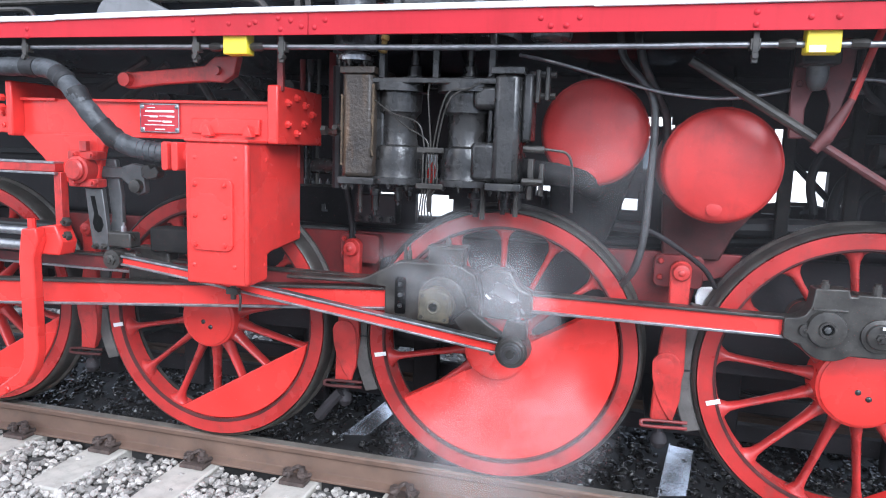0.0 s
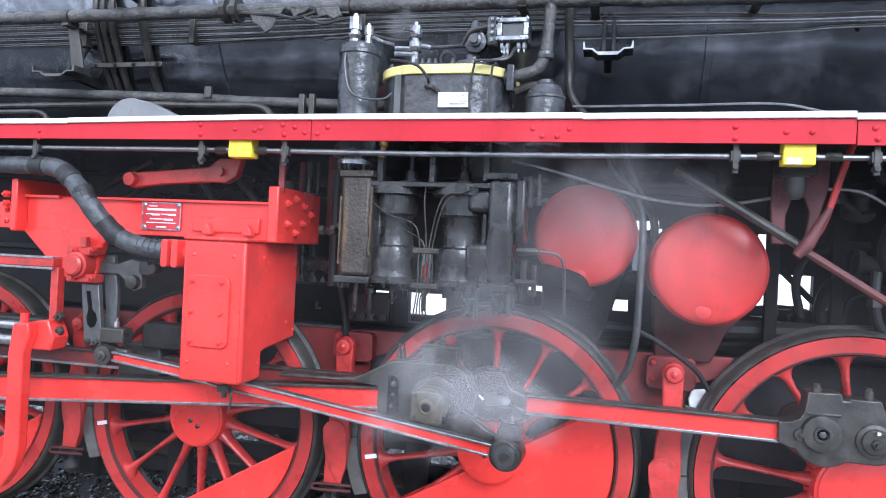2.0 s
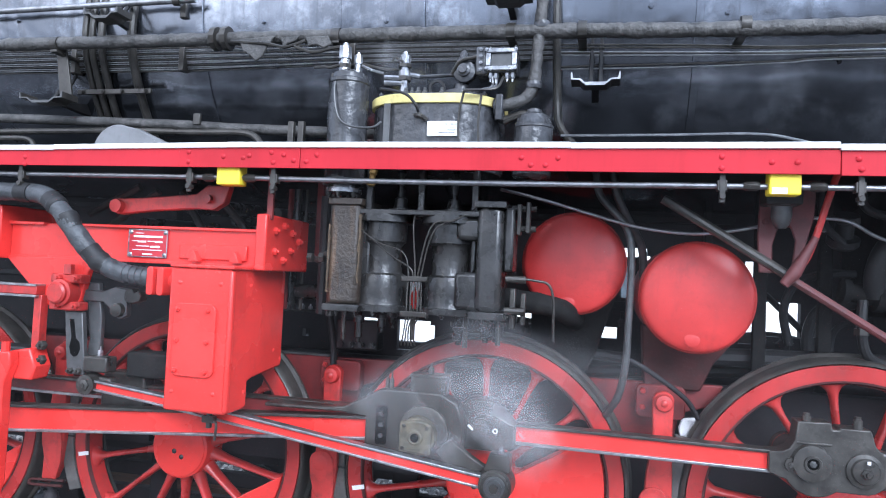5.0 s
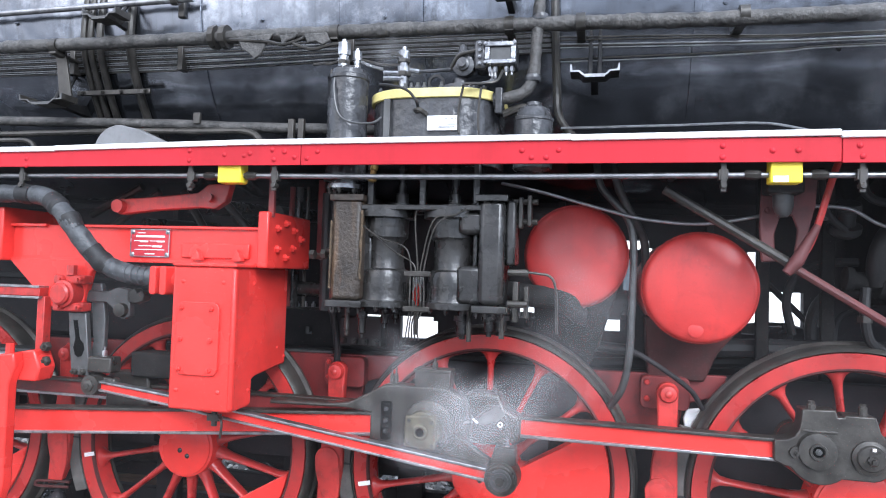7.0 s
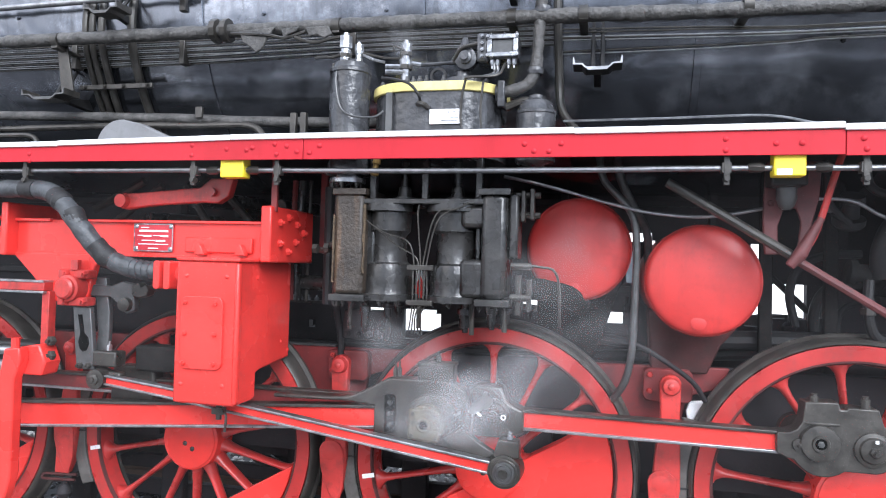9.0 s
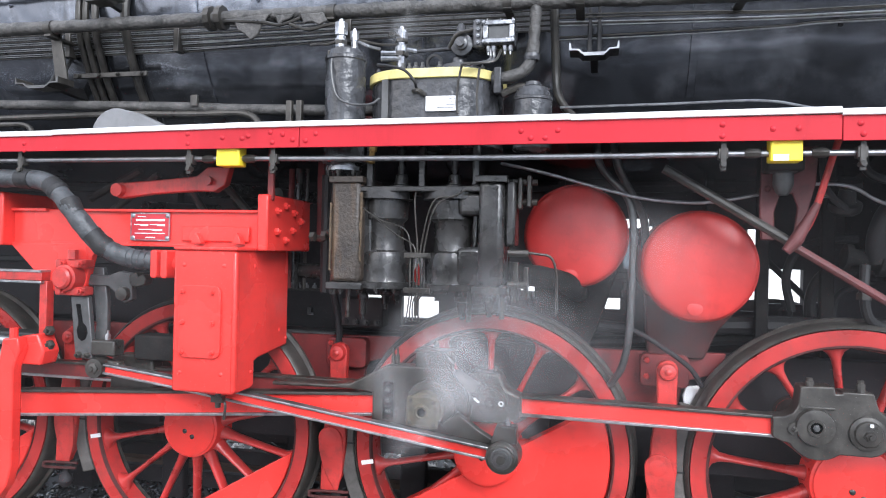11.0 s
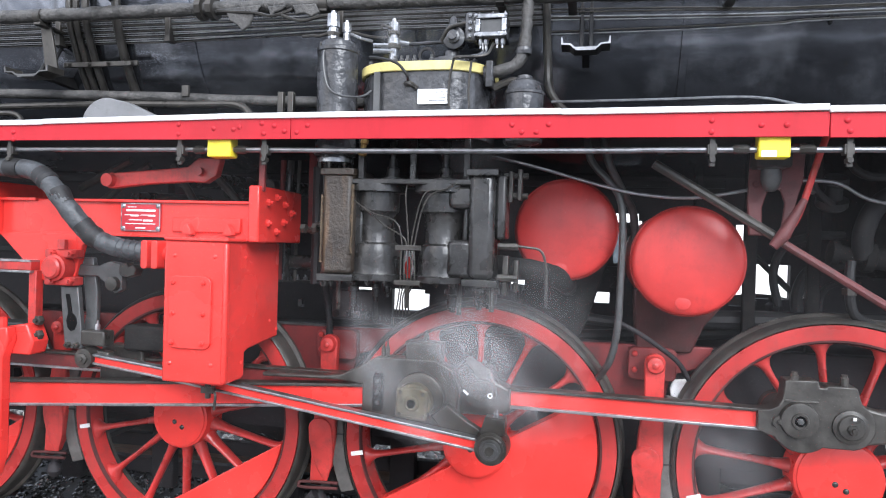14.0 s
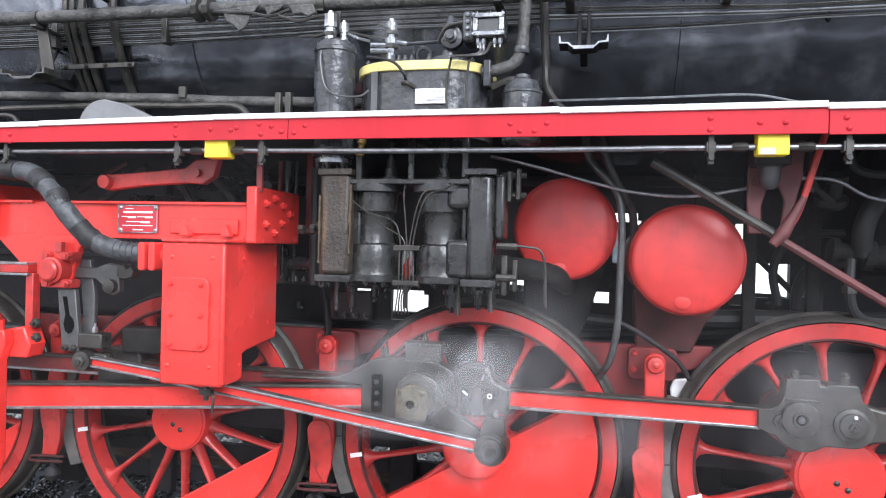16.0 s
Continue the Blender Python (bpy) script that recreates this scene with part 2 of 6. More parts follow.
def lathe(bm, p, axis, profile, seg=32):
    """A closed turned body: profile of (distance along the axis, radius)."""
    q = Vector(axis).to_track_quat("Z", "Y").to_matrix()
    rings = []
    for h, r in profile:
        rings.append([bm.verts.new(Vector(p) + q @ Vector((r * math.cos(a), r * math.sin(a), h))) for a in (2 * math.pi * i / seg for i in range(seg))])
    for a, b in zip(rings, rings[1:]):
        for i in range(seg):
            bm.faces.new((a[i], a[(i + 1) % seg], b[(i + 1) % seg], b[i]))
    bm.faces.new(rings[0][::-1])
    bm.faces.new(rings[-1])
    return bm


def ring(bm, c, profile, seg=64):
    """A turned ring about the y axis through c: closed profile of (y, radius)."""
    rings = []
    for y, r in profile:
        rings.append([bm.verts.new((c[0] + r * math.cos(a), c[1] + y, c[2] + r * math.sin(a))) for a in (2 * math.pi * i / seg for i in range(seg))])
    for a, b in zip(rings, rings[1:] + rings[:1]):
        for i in range(seg):
            bm.faces.new((a[i], b[i], b[(i + 1) % seg], a[(i + 1) % seg]))
    return bm


def prism(bm, outline, y0, y1, side="y"):
    """An outline extruded through y (outline in x, z) or through x (outline in y, z)."""
    put = (lambda a, b, d: (a, d, b)) if side == "y" else (lambda a, b, d: (d, a, b))
    f = [bm.verts.new(put(a, b, y0)) for a, b in outline]
    g = [bm.verts.new(put(a, b, y1)) for a, b in outline]
    bm.faces.new(f)
    bm.faces.new(g[::-1])
    k = len(f)
    for i in range(k):
        bm.faces.new((f[(i + 1) % k], f[i], g[i], g[(i + 1) % k]))
    return bm


def spline(points, steps=6):
    """Points on a smooth curve through those given."""
    p = [Vector(a) for a in points]
    p = [2 * p[0] - p[1]] + p + [2 * p[-1] - p[-2]]
    out = []
    for a, b, c, d in zip(p, p[1:], p[2:], p[3:]):
        for i in range(steps):
            t = i / steps
            out.append(0.5 * (2 * b + (c - a) * t + (2 * a - 5 * b + 4 * c - d) * t * t + (3 * b - a - 3 * c + d) * t ** 3))
    return out + [p[-2]]


def tube(bm, points, r, seg=10, smooth=True, rough=0.0, steps=6):
    """A round pipe along points; rough: unevenness of its skin."""
    path = spline(points, steps) if smooth else [Vector(a) for a in points]
    rings, up = [], None
    for i, p in enumerate(path):
        d = (path[min(i + 1, len(path) - 1)] - path[max(i - 1, 0)]).normalized()
        if up is None:
            up = d.orthogonal()
        up = (up - d * up.dot(d)).normalized()
        w = d.cross(up)
        k = r * (1 + rough * (0.6 * noise.noise(p * 14) + 0.5 * noise.noise(p * 37)))
        rings.append([bm.verts.new(p + k * (math.cos(a) * up + math.sin(a) * w)) for a in (2 * math.pi * j / seg for j in range(seg))])
    for a, b in zip(rings, rings[1:]):
        for i in range(seg):
            bm.faces.new((a[i], a[(i + 1) % seg], b[(i + 1) % seg], b[i]))
    bm.faces.new(rings[0][::-1])
    bm.faces.new(rings[-1])
    return bm


def circle(cx, cz, r, a0=0, a1=360, k=24):
    open_arc = abs(a1 - a0) < 360
    return [(cx + r * math.cos(radians(a0 + (a1 - a0) * i / k)), cz + r * math.sin(radians(a0 + (a1 - a0) * i / k))) for i in range(k + open_arc)]


def rounded(x0, x1, z0, z1, r, k=5):
    out = []
    for cx, cz, a in ((x1 - r, z1 - r, 0), (x0 + r, z1 - r, 90), (x0 + r, z0 + r, 180), (x1 - r, z0 + r, 270)):
        out += circle(cx, cz, r, a, a + 90, k)
    return out


def part(name, bm, mat, parent=None, label="", bevel=0.0, angle=35):
    """Links a bmesh as one mesh object under a thing or a part."""
    bmesh.ops.recalc_face_normals(bm, faces=bm.faces)
    for f in bm.faces:
        f.smooth = True
    for e in bm.edges:
        e.smooth = len(e.link_faces) == 2 and e.calc_face_angle(0) < radians(angle)
    me = bpy.data.meshes.new(name)
    bm.to_mesh(me)
    bm.free()
    me.materials.append(mat)
    ob = new(name, me)
    if parent:
        ob.parent = parent
    if bevel:
        b = ob.modifiers.new("bevel", "BEVEL")
        b.width, b.segments, b.limit_method, b.angle_limit = bevel, 2, "ANGLE", radians(40)
    if label:
        ob["label"] = label
    return ob


def shared(name, ob, parent, m):
    """Another part on the same mesh."""
    o = new(name, ob.data)
    o.parent = parent
    o.matrix_basis = m
    for mod in ob.modifiers:
        b = o.modifiers.new("bevel", "BEVEL")
        b.width, b.segments, b.limit_method, b.angle_limit = mod.width, mod.segments, "ANGLE", mod.angle_limit
    return o


def bolt(name, at, axis, r, h, mat, parent, hexa=True):
    """A bolt or rivet head at a place, standing off along axis."""
    bm = bmesh.new()
    if hexa:
        lathe(bm, at, axis, [(-0.003, r), (h * 0.7, r), (h, r * 0.8)], 6)
        lathe(bm, Vector(at) + Vector(axis) * h, axis, [(-0.001, r * 0.45), (h * 0.6, r * 0.4)], 8)
    else:
        lathe(bm, at, axis, [(-0.003, r), (h * 0.35, r * 0.95), (h * 0.75, r * 0.7), (h, r * 0.25)], 10)
    return part(name, bm, mat, parent)


B = bmesh.new
OUT = (0, -1, 0)

# ---- ground and track ----
ground = part("ground", box(B(), -300, 300, -60, 500, -0.9, -0.27), GROUND)
tagged(ground, "dark cinder ground of a railway yard", "ground", kind="structure")
bm = B()
box(bm, -14, 14, 0.06, 1.58, -0.26, -0.17)
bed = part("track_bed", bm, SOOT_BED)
tagged(bed, "soot-black oily track bed between the rails", "track bed", kind="structure")

RAIL_SECTION = [(-0.062, -0.172), (0.062, -0.172), (0.062, -0.158), (0.014, -0.14), (0.009, -0.05), (0.032, -0.038), (0.036, -0.012), (0.03, -0.001), (-0.03, -0.001), (-0.036, -0.012), (-0.032, -0.038), (-0.009, -0.05), (-0.014, -0.14), (-0.062, -0.158)]
SLEEPERS = [-4.93 + 0.637 * k for k in range(16)]
for y in (0.068, 1.572):
    rail = part("rail", prism(B(), [(y + a, b) for a, b in RAIL_SECTION], -14, 14, "x"), RAIL, bevel=0.003)
    tagged(rail, "brown rusty steel rail with a worn running surface", "rail", "rails")
    part("running_surface", box(B(), -14, 14, y - 0.027, y + 0.027, -0.0012, 0.0), RAIL_TOP, rail, "worn shiny rail head")
    if y < 1:
        for sx in SLEEPERS:
            bm = box(B(), sx - 0.075, sx + 0.075, y - 0.15, y - 0.045, -0.172, -0.15)
            for d in (-0.045, 0.045):
                cyl(bm, (sx + d, y - 0.1, -0.15), (sx + d, y - 0.1, -0.085 + d * 0.2), 0.017, 6)
                cyl(bm, (sx + d, y - 0.1, -0.13), (sx + d, y - 0.1, -0.105), 0.03, 8)
            tube(bm, [(sx - 0.07, y - 0.05, -0.14), (sx - 0.05, y - 0.13, -0.12), (sx - 0.015, y - 0.06, -0.105), (sx + 0.015, y - 0.06, -0.105), (sx + 0.05, y - 0.135, -0.12), (sx + 0.07, y - 0.05, -0.14)], 0.012, 6)
            part("rail_clip", bm, CLIP, rail, "rusty rail clip with bolts")
sleeper = part("sleeper", box(B(), -0.12, 0.12, -0.5, 2.12, -0.38, -0.176), CONCRETE, bevel=0.012)
tagged(sleeper, "pale concrete sleeper half buried in ballast", "sleeper", "sleepers")
sleeper.matrix_basis = pose(SLEEPERS[0], 0, 0)
for sx in SLEEPERS[1:]:
    copy_thing(sleeper, pose(sx, 0, 0))

METAL = material("wet_sheet_metal", (0.72, 0.73, 0.76), 0.22, metal=0.8, vary=0.3, scale=6, dirt=(0.15, 0.15, 0.15), dirt_amount=0.6, bump=0.2)
for px, py, w, h, rz in ((-1.0, 0.8, 0.07, 0.38, -11), (0.975, 0.62, 0.075, 0.46, -9)):
    bm = box(B(), -w, w, -h, h, 0, 0.008)
    box(bm, -w, -w + 0.01, -h, h, 0.006, 0.018)
    sheet = part("metal_sheet", bm, METAL, bevel=0.002)
    sheet.matrix_basis = pose(px, py, -0.168, 4, 2, rz)
    tagged(sheet, "wet strip of bare sheet metal lying on the track bed", "metal sheet", "metal sheets")

# ---- locomotive ----
loco = tagged(new("steam_locomotive"), "red and black steam locomotive standing on rails and leaking steam", "locomotive")
AXLES = (-3.3, -1.65, 0.0, 1.65, 3.3)
AXLE_Z = 0.722
PIN = (-0.24, 0.283)


def wheel(name, x, chord, hub_r, side=1, y=0.0, turn=0.0, web_r=0.1):
    """A spoked driving wheel: rim, tyre, spokes, hub and a balance weight below the chord."""
    c = (x, y, AXLE_Z)
    s = side
    # Far wheels are near-black, not red: their shade is put into the colour.
    rim = part(name, ring(B(), c, [(0.0, 0.688), (0.0, 0.618), (s * 0.012, 0.604), (s * 0.1, 0.592), (s * 0.12, 0.685)], 96), WHEEL_RED if s > 0 else GRIME_SHADE, loco, "red rim of a spoked driving wheel, shade-dark on the far side")
    part("tyre", ring(B(), c, [(s * 0.003, 0.694), (s * 0.012, 0.704), (s * 0.03, 0.713), (s * 0.1, 0.717), (s * 0.115, 0.732), (s * 0.135, 0.732), (s * 0.14, 0.6), (s * 0.122, 0.6), (s * 0.122, 0.697), (s * 0.02, 0.694)], 96), TYRE, rim, "worn dark steel tyre")
    if s > 0:
        # The groove is drawn as a thin dark brown ring, not cut in.
        part("rim_groove", ring(B(), c, [(-0.002, 0.62), (-0.002, 0.611), (0.012, 0.604), (0.012, 0.616)], 96), SADDLE, rim, "dark ring marking the groove inside the rim")
    hub = part("hub", lathe(B(), (x, y - s * 0.045, AXLE_Z), (0, s, 0), [(0, hub_r * 0.86), (0.006, hub_r * 0.93), (0.012, hub_r * 0.94), (0.02, hub_r), (0.16, hub_r * 1.05)], 40), RED if s > 0 else GRIME_SHADE, rim)
    if s > 0:
        for dx in (-0.02, 0.025):
            bolt("plug", (x + dx, y - 0.045, AXLE_Z - 0.03 - dx * 0.6), OUT, 0.014, 0.008, CAST_SHADE, rim, False)
    for k in range(14):
        a = radians(192.5 + turn + k * 360 / 14)
        ux, uz = math.cos(a), math.sin(a)
        bm = B()
        rows = []
        for r, w, d in ((hub_r * 0.9, 0.045, 0.05), (hub_r + 0.025, 0.027, 0.045), (hub_r + 0.08, 0.019, 0.04), (0.4, 0.015, 0.036), (0.51, 0.016, 0.034), (0.558, 0.022, 0.035), (0.587, 0.042, 0.037), (0.608, 0.09, 0.04)):
            px, pz = x + ux * r, AXLE_Z + uz * r
            rows.append([bm.verts.new((px - uz * w * math.cos(q), y + s * (0.06 + d * math.sin(q)), pz + ux * w * math.cos(q))) for q in (math.pi / 5 * i for i in range(10))])
        for g, h in zip(rows, rows[1:]):
            for i in range(10):
                bm.faces.new((g[i], g[(i + 1) % 10], h[(i + 1) % 10], h[i]))
        bm.faces.new(rows[0])
        bm.faces.new(rows[-1][::-1])
        part("spoke", bm, WHEEL_RED if s > 0 else GRIME_SHADE, rim, angle=60)
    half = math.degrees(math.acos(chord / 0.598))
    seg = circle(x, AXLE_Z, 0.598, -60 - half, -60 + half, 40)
    part("balance_weight", prism(B(), seg, y - s * 0.006 + s * 0.012, y + s * 0.1), RED if s > 0 else GRIME_SHADE, rim, "flat red balance weight, shade-dark on the far side", 0.006)
    if s > 0:
        rad = radians(189.5 + 0.7 * turn)
        part("paint_mark", box(B(), -0.032, 0.032, y - 0.0025, y + 0.002, -0.011, 0.011, Matrix.Translation((x + (0.636 - 0.0015 * turn) * math.cos(rad), 0, AXLE_Z + (0.636 - 0.0015 * turn) * math.sin(rad))) @ pose(0, 0, 0, 0, -12 - 0.7 * turn, 0)), WHITE, rim, "small white paint mark on the rim")
        px, pz = x + PIN[0], AXLE_Z + PIN[1]
        part("crank_boss", lathe(B(), (px, y - 0.03, pz), (0, 1, 0), [(0, 0.06), (0.12, 0.08)], 28), OILY, rim)
        fan = [(px + web_r * math.cos(q), pz + web_r * math.sin(q)) for q in (radians(35 + 15 * i) for i in range(12))]
        web = [(x + 0.1, AXLE_Z + 0.08)] + fan + [(x - 0.14, AXLE_Z + 0.02)]
        part("crank_web", prism(B(), web, y + 0.045, y + 0.1), RED_WORN, rim, bevel=0.012)
    return rim


for i, ax in enumerate(AXLES):
    wheel("driving_wheel", ax, (0.38, 0.38, 0.045, 0.545, 0.38)[i], 0.188 if i == 3 else 0.165, turn=7.0 if i == 3 else 0.0, web_r=0.075 if i == 3 else 0.1)
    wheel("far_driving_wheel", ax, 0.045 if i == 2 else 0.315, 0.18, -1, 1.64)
    part("axle", cyl(B(), (ax, 0.1, AXLE_Z), (ax, 1.54, AXLE_Z), 0.09, 20), BLACK, loco)

# main frame with its openings and stretchers


def pierced(x0, x1, z0, z1, holes, y0, y1):
    """A plate with rectangular openings right through it."""
    xs = sorted({x0, x1, *(v for h in holes for v in (h[0], h[2]))})
    zs = sorted({z0, z1, *(v for h in holes for v in (h[1], h[3]))})
    bm = B()
    for a, b in zip(xs, xs[1:]):
        for c, d in zip(zs, zs[1:]):
            if not any(h[0] < (a + b) / 2 < h[2] and h[1] < (c + d) / 2 < h[3] for h in holes):
                box(bm, a, b, y0, y1, c, d)
    bmesh.ops.remove_doubles(bm, verts=bm.verts, dist=1e-5)
    twice = [f for f in bm.faces if any(g is not f and (g.calc_center_median() - f.calc_center_median()).length < 1e-5 for e in f.edges for g in e.link_faces)]
    bmesh.ops.delete(bm, geom=twice, context="FACES")
    return bm


FRAME_HOLES = [(ax + d - 0.16, 0.7, ax + d + 0.06, 0.86) for ax in AXLES for d in (-0.45, 0.45) if (ax, d) not in ((-1.65, 0.45), (1.65, -0.45))] + [(-2.035, 0.655, -1.965, 0.72), (-1.945, 0.66, -1.885, 0.715)] + [(ax + 0.8, 0.98, ax + 0.92, 1.1) for ax in AXLES[:-1]]
for y in (0.24, 1.3):
    part("main_frame", pierced(-5, 5, 0.64, 1.24, FRAME_HOLES, y, y + 0.08), GRIME_SHADE, loco, "grimy black main frame with openings", 0.004)
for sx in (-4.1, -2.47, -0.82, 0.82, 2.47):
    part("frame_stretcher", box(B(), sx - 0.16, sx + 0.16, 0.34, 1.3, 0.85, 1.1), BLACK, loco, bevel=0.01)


# Dark sheet added to close the gaps; its holes leave the bright glimpses.
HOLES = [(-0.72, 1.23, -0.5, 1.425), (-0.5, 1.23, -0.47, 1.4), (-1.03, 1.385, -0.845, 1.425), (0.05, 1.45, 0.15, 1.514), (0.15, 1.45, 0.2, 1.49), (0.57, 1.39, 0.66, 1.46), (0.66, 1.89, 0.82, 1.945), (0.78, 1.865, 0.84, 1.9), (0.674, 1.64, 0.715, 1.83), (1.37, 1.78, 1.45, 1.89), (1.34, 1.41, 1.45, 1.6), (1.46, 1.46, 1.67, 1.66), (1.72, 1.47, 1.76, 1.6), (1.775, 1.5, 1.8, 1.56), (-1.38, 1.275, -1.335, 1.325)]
part("ashpan_side", pierced(-5, 5, 1.2, 2.35, HOLES, 0.88, 0.94), GRIME_SHADE, loco, "added black backing for ashpan and stay plates, with openings")
part("diagonal_stay", tube(B(), [(1.46, 0.86, 1.72), (1.72, 0.86, 1.46)], 0.018, 8, False), BLACK, loco)
part("firebox_side", box(B(), 1.86, 4.5, 0.3, 0.85, 1.62, 2.3), SOOT_SHADE, loco, "black firebox side", 0.03)
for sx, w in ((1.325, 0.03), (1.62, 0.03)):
    part("boiler_stay", box(B(), sx - w, sx + w, 0.3, 0.34, 1.2, 2.3), SOOT_SHADE, loco, bevel=0.005)

# boiler with cladding sheets, bands and hand holes
BY, BZ, BR = 0.82, 3.17, 1.0


def on_boiler(x, z, off=0.0, r=BR):
    """A point off the boiler's near flank at a height."""
    k = max(-1, min(1, (z - BZ) / (r + off)))
    return Vector((x, BY - (r + off) * math.sqrt(1 - k * k), z))


def barrel(x0, x1, r):
    bm = B()
    lathe(bm, (x0, BY, BZ), (1, 0, 0), [(0, r), (0.004, r + 0.004), (x1 - x0 - 0.004, r + 0.004), (x1 - x0, r)], 128)
    return bm


boiler = part("boiler", barrel(-7, 6, BR - 0.006), BOILER, loco, "black boiler cladding with a dull sheen")
SEAMS = (-7.0, -3.2, -1.57, -0.77, -0.345, 0.935, 2.3, 6.0)
for k, (a, b) in enumerate(zip(SEAMS, SEAMS[1:])):
    part("cladding_sheet", barrel(a + 0.003, b - 0.003, BR + 0.003 * (k % 2)), BOILER, boiler, bevel=0.002)
for bx in (-0.77, 0.935):
    part("cladding_band", barrel(bx - 0.02, bx + 0.02, BR + 0.005), BOILER, boiler)
for zx, zz in ((-2.75, 3.06), (-2.1, 3.1), (-1.22, 3.0), (-0.9, 3.12), (-0.55, 2.98), (0.6, 3.05), (0.72, 3.0), (1.05, 2.96), (1.4, 2.92)):
    p = on_boiler(zx, zz, 0.004)
    bolt("stud", p, (0, p.y - BY, p.z - BZ), 0.012, 0.012, BOILER, boiler)

# running board
deck = part("running_board", box(B(), -5, 5, -0.535, -0.475, 2.262, 2.278), BLACK, loco, "black running board plate under a red valance")
for a, b in ((-5, -0.8), (0.36, 5)):
    part("deck_plate", box(B(), a, b, -0.474, 0.3, 2.262, 2.279), BLACK, deck)
JOINTS = (-5.0, -0.79, 1.40, 5.0)
for k, (a, b) in enumerate(zip(JOINTS, JOINTS[1:])):
    drop = 0.004 * (k == 2)
    part("valance", box(B(), a + 0.0015, b - 0.0015, -0.556, -0.544, 2.172 - drop, 2.266 - drop), VALANCE_RED, deck, "bright red valance plate", 0.002)
for a, b, c, d in ((-5, -2.09, 2.236, 2.246), (-2.09, -1.15, 2.249, 2.262), (-1.15, 0.4, 2.263, 2.267), (0.4, 1.395, 2.264, 2.27), (1.396, 5.0, 2.262, 2.264)):
    bm = B()
    prism(bm, [(a, c), (b, d), (b, d + 0.025), (a, c + 0.025)], -0.568, -0.535)
    part("white_edge", bm, WHITE, deck, "chipped white edge strip", 0.004)
RIVETS = ((-2.26, 2.22), (-2.26, 2.185), (-1.35, 2.25), (-1.35, 2.205), (-1.17, 2.23), (-1.07, 2.225), (-1.04, 2.235), (-0.93, 2.25), (-0.92, 2.205), (-0.87, 2.24), (-0.82, 2.215), (-0.76, 2.21), (-0.71, 2.24), (0.2, 2.235), (0.24, 2.205), (0.3, 2.205), (0.35, 2.235), (0.98, 2.245), (0.98, 2.2), (1.16, 2.225), (1.25, 2.225), (1.46, 2.24), (1.47, 2.2), (-3.2, 2.24), (-3.2, 2.2), (2.2, 2.24), (2.2, 2.2))
for x, z in RIVETS:
    bolt("rivet", (x, -0.556, z - 0.008), OUT, 0.012, 0.007, VALANCE_RED, deck, False)

# conduit below the valance with its clamps and yellow boxes
conduit = part("conduit", tube(B(), [(-5, -0.5, 2.135), (-2.3, -0.5, 2.135), (-1.16, -0.5, 2.133), (-0.3, -0.5, 2.126), (0.6, -0.5, 2.127), (1.2, -0.5, 2.13), (5, -0.5, 2.128)], 0.0125, 10), CONDUIT, loco, "dull grey steel conduit pipe")
for cx in (-3.2, -2.31, -1.36, -0.93, 0.99, 1.48):
    bm = box(B(), cx - 0.011, cx + 0.011, -0.53, -0.518, 2.06, 2.19)
    box(bm, cx - 0.018, cx + 0.018, -0.527, -0.49, 2.108, 2.15)
    cyl(bm, (cx, -0.54, 2.085), (cx, -0.5, 2.085), 0.013, 6)
    part("pipe_clamp", bm, OILY, conduit, bevel=0.002)
for cx in (-1.06, -1.27, 1.1, 1.34):
    part("pipe_union", lathe(B(), (cx - 0.03, -0.5, 2.132), (1, 0, 0), [(0, 0.015), (0.01, 0.02), (0.05, 0.02), (0.06, 0.015)], 8), OILY, conduit)
for a, b in ((-1.214, -1.095), (1.158, 1.273)):
    yb = part("junction_box", box(B(), a, b, -0.535, -0.465, 2.095, 2.19), YELLOW, conduit, "bright yellow junction box", 0.006)
    part("lid_screw", cyl(B(), ((a + b) / 2, -0.5, 2.189), ((a + b) / 2, -0.5, 2.2), 0.008, 8), YELLOW, yb)
part("label_patch", box(B(), 1.168, 1.222, -0.5375, -0.534, 2.098, 2.122), WHITE, conduit, "white label patch")

# valve gear beam with name plate
beam = part("valve_gear_beam", box(B(), -2.52, -1.04, -0.35, -0.31, 1.722, 1.9), RED, loco, "bright red valve gear carrier beam", 0.006)
part("top_flange", box(B(), -2.2, -1.04, -0.37, -0.2, 1.888, 1.902), RED, beam, bevel=0.003)
part("top_flange", box(B(), -2.52, -2.3, -0.37, -0.2, 1.888, 1.904), RED, beam, bevel=0.003)
part("bottom_flange", box(B(), -2.52, -1.04, -0.352, -0.2, 1.715, 1.73), RED, beam, bevel=0.003)
endplate = part("end_flange", box(B(), -1.055, -1.0, -0.43, 0.05, 1.705, 1.975), RED, beam, "thick red bolted end flange", 0.008)
for y, z in ((-0.34, 1.9), (-0.25, 1.93), (-0.16, 1.9), (-0.34, 1.8), (-0.25, 1.76), (-0.17, 1.81), (-0.08, 1.86)):
    bolt("bolt", (-1.0, y, z), (1, 0, 0), 0.019, 0.018, RED, endplate)
part("end_flange", box(B(), -2.56, -2.52, -0.42, 0.0, 1.705, 1.985), RED, beam, bevel=0.008)
for y, z in ((-0.4, 1.9), (-0.4, 1.85)):
    bolt("bolt", (-2.6, y, z), OUT, 0.02, 0.02, RED, beam)
part("stop_block", box(B(), -2.8, -2.56, -0.36, -0.1, 1.72, 1.86), RED, beam, bevel=0.006)
for z in (1.76, 1.82):
    for x in (-2.64, -2.6):
        bolt("bolt", (x, -0.36, z), OUT, 0.016, 0.012, RED, beam)
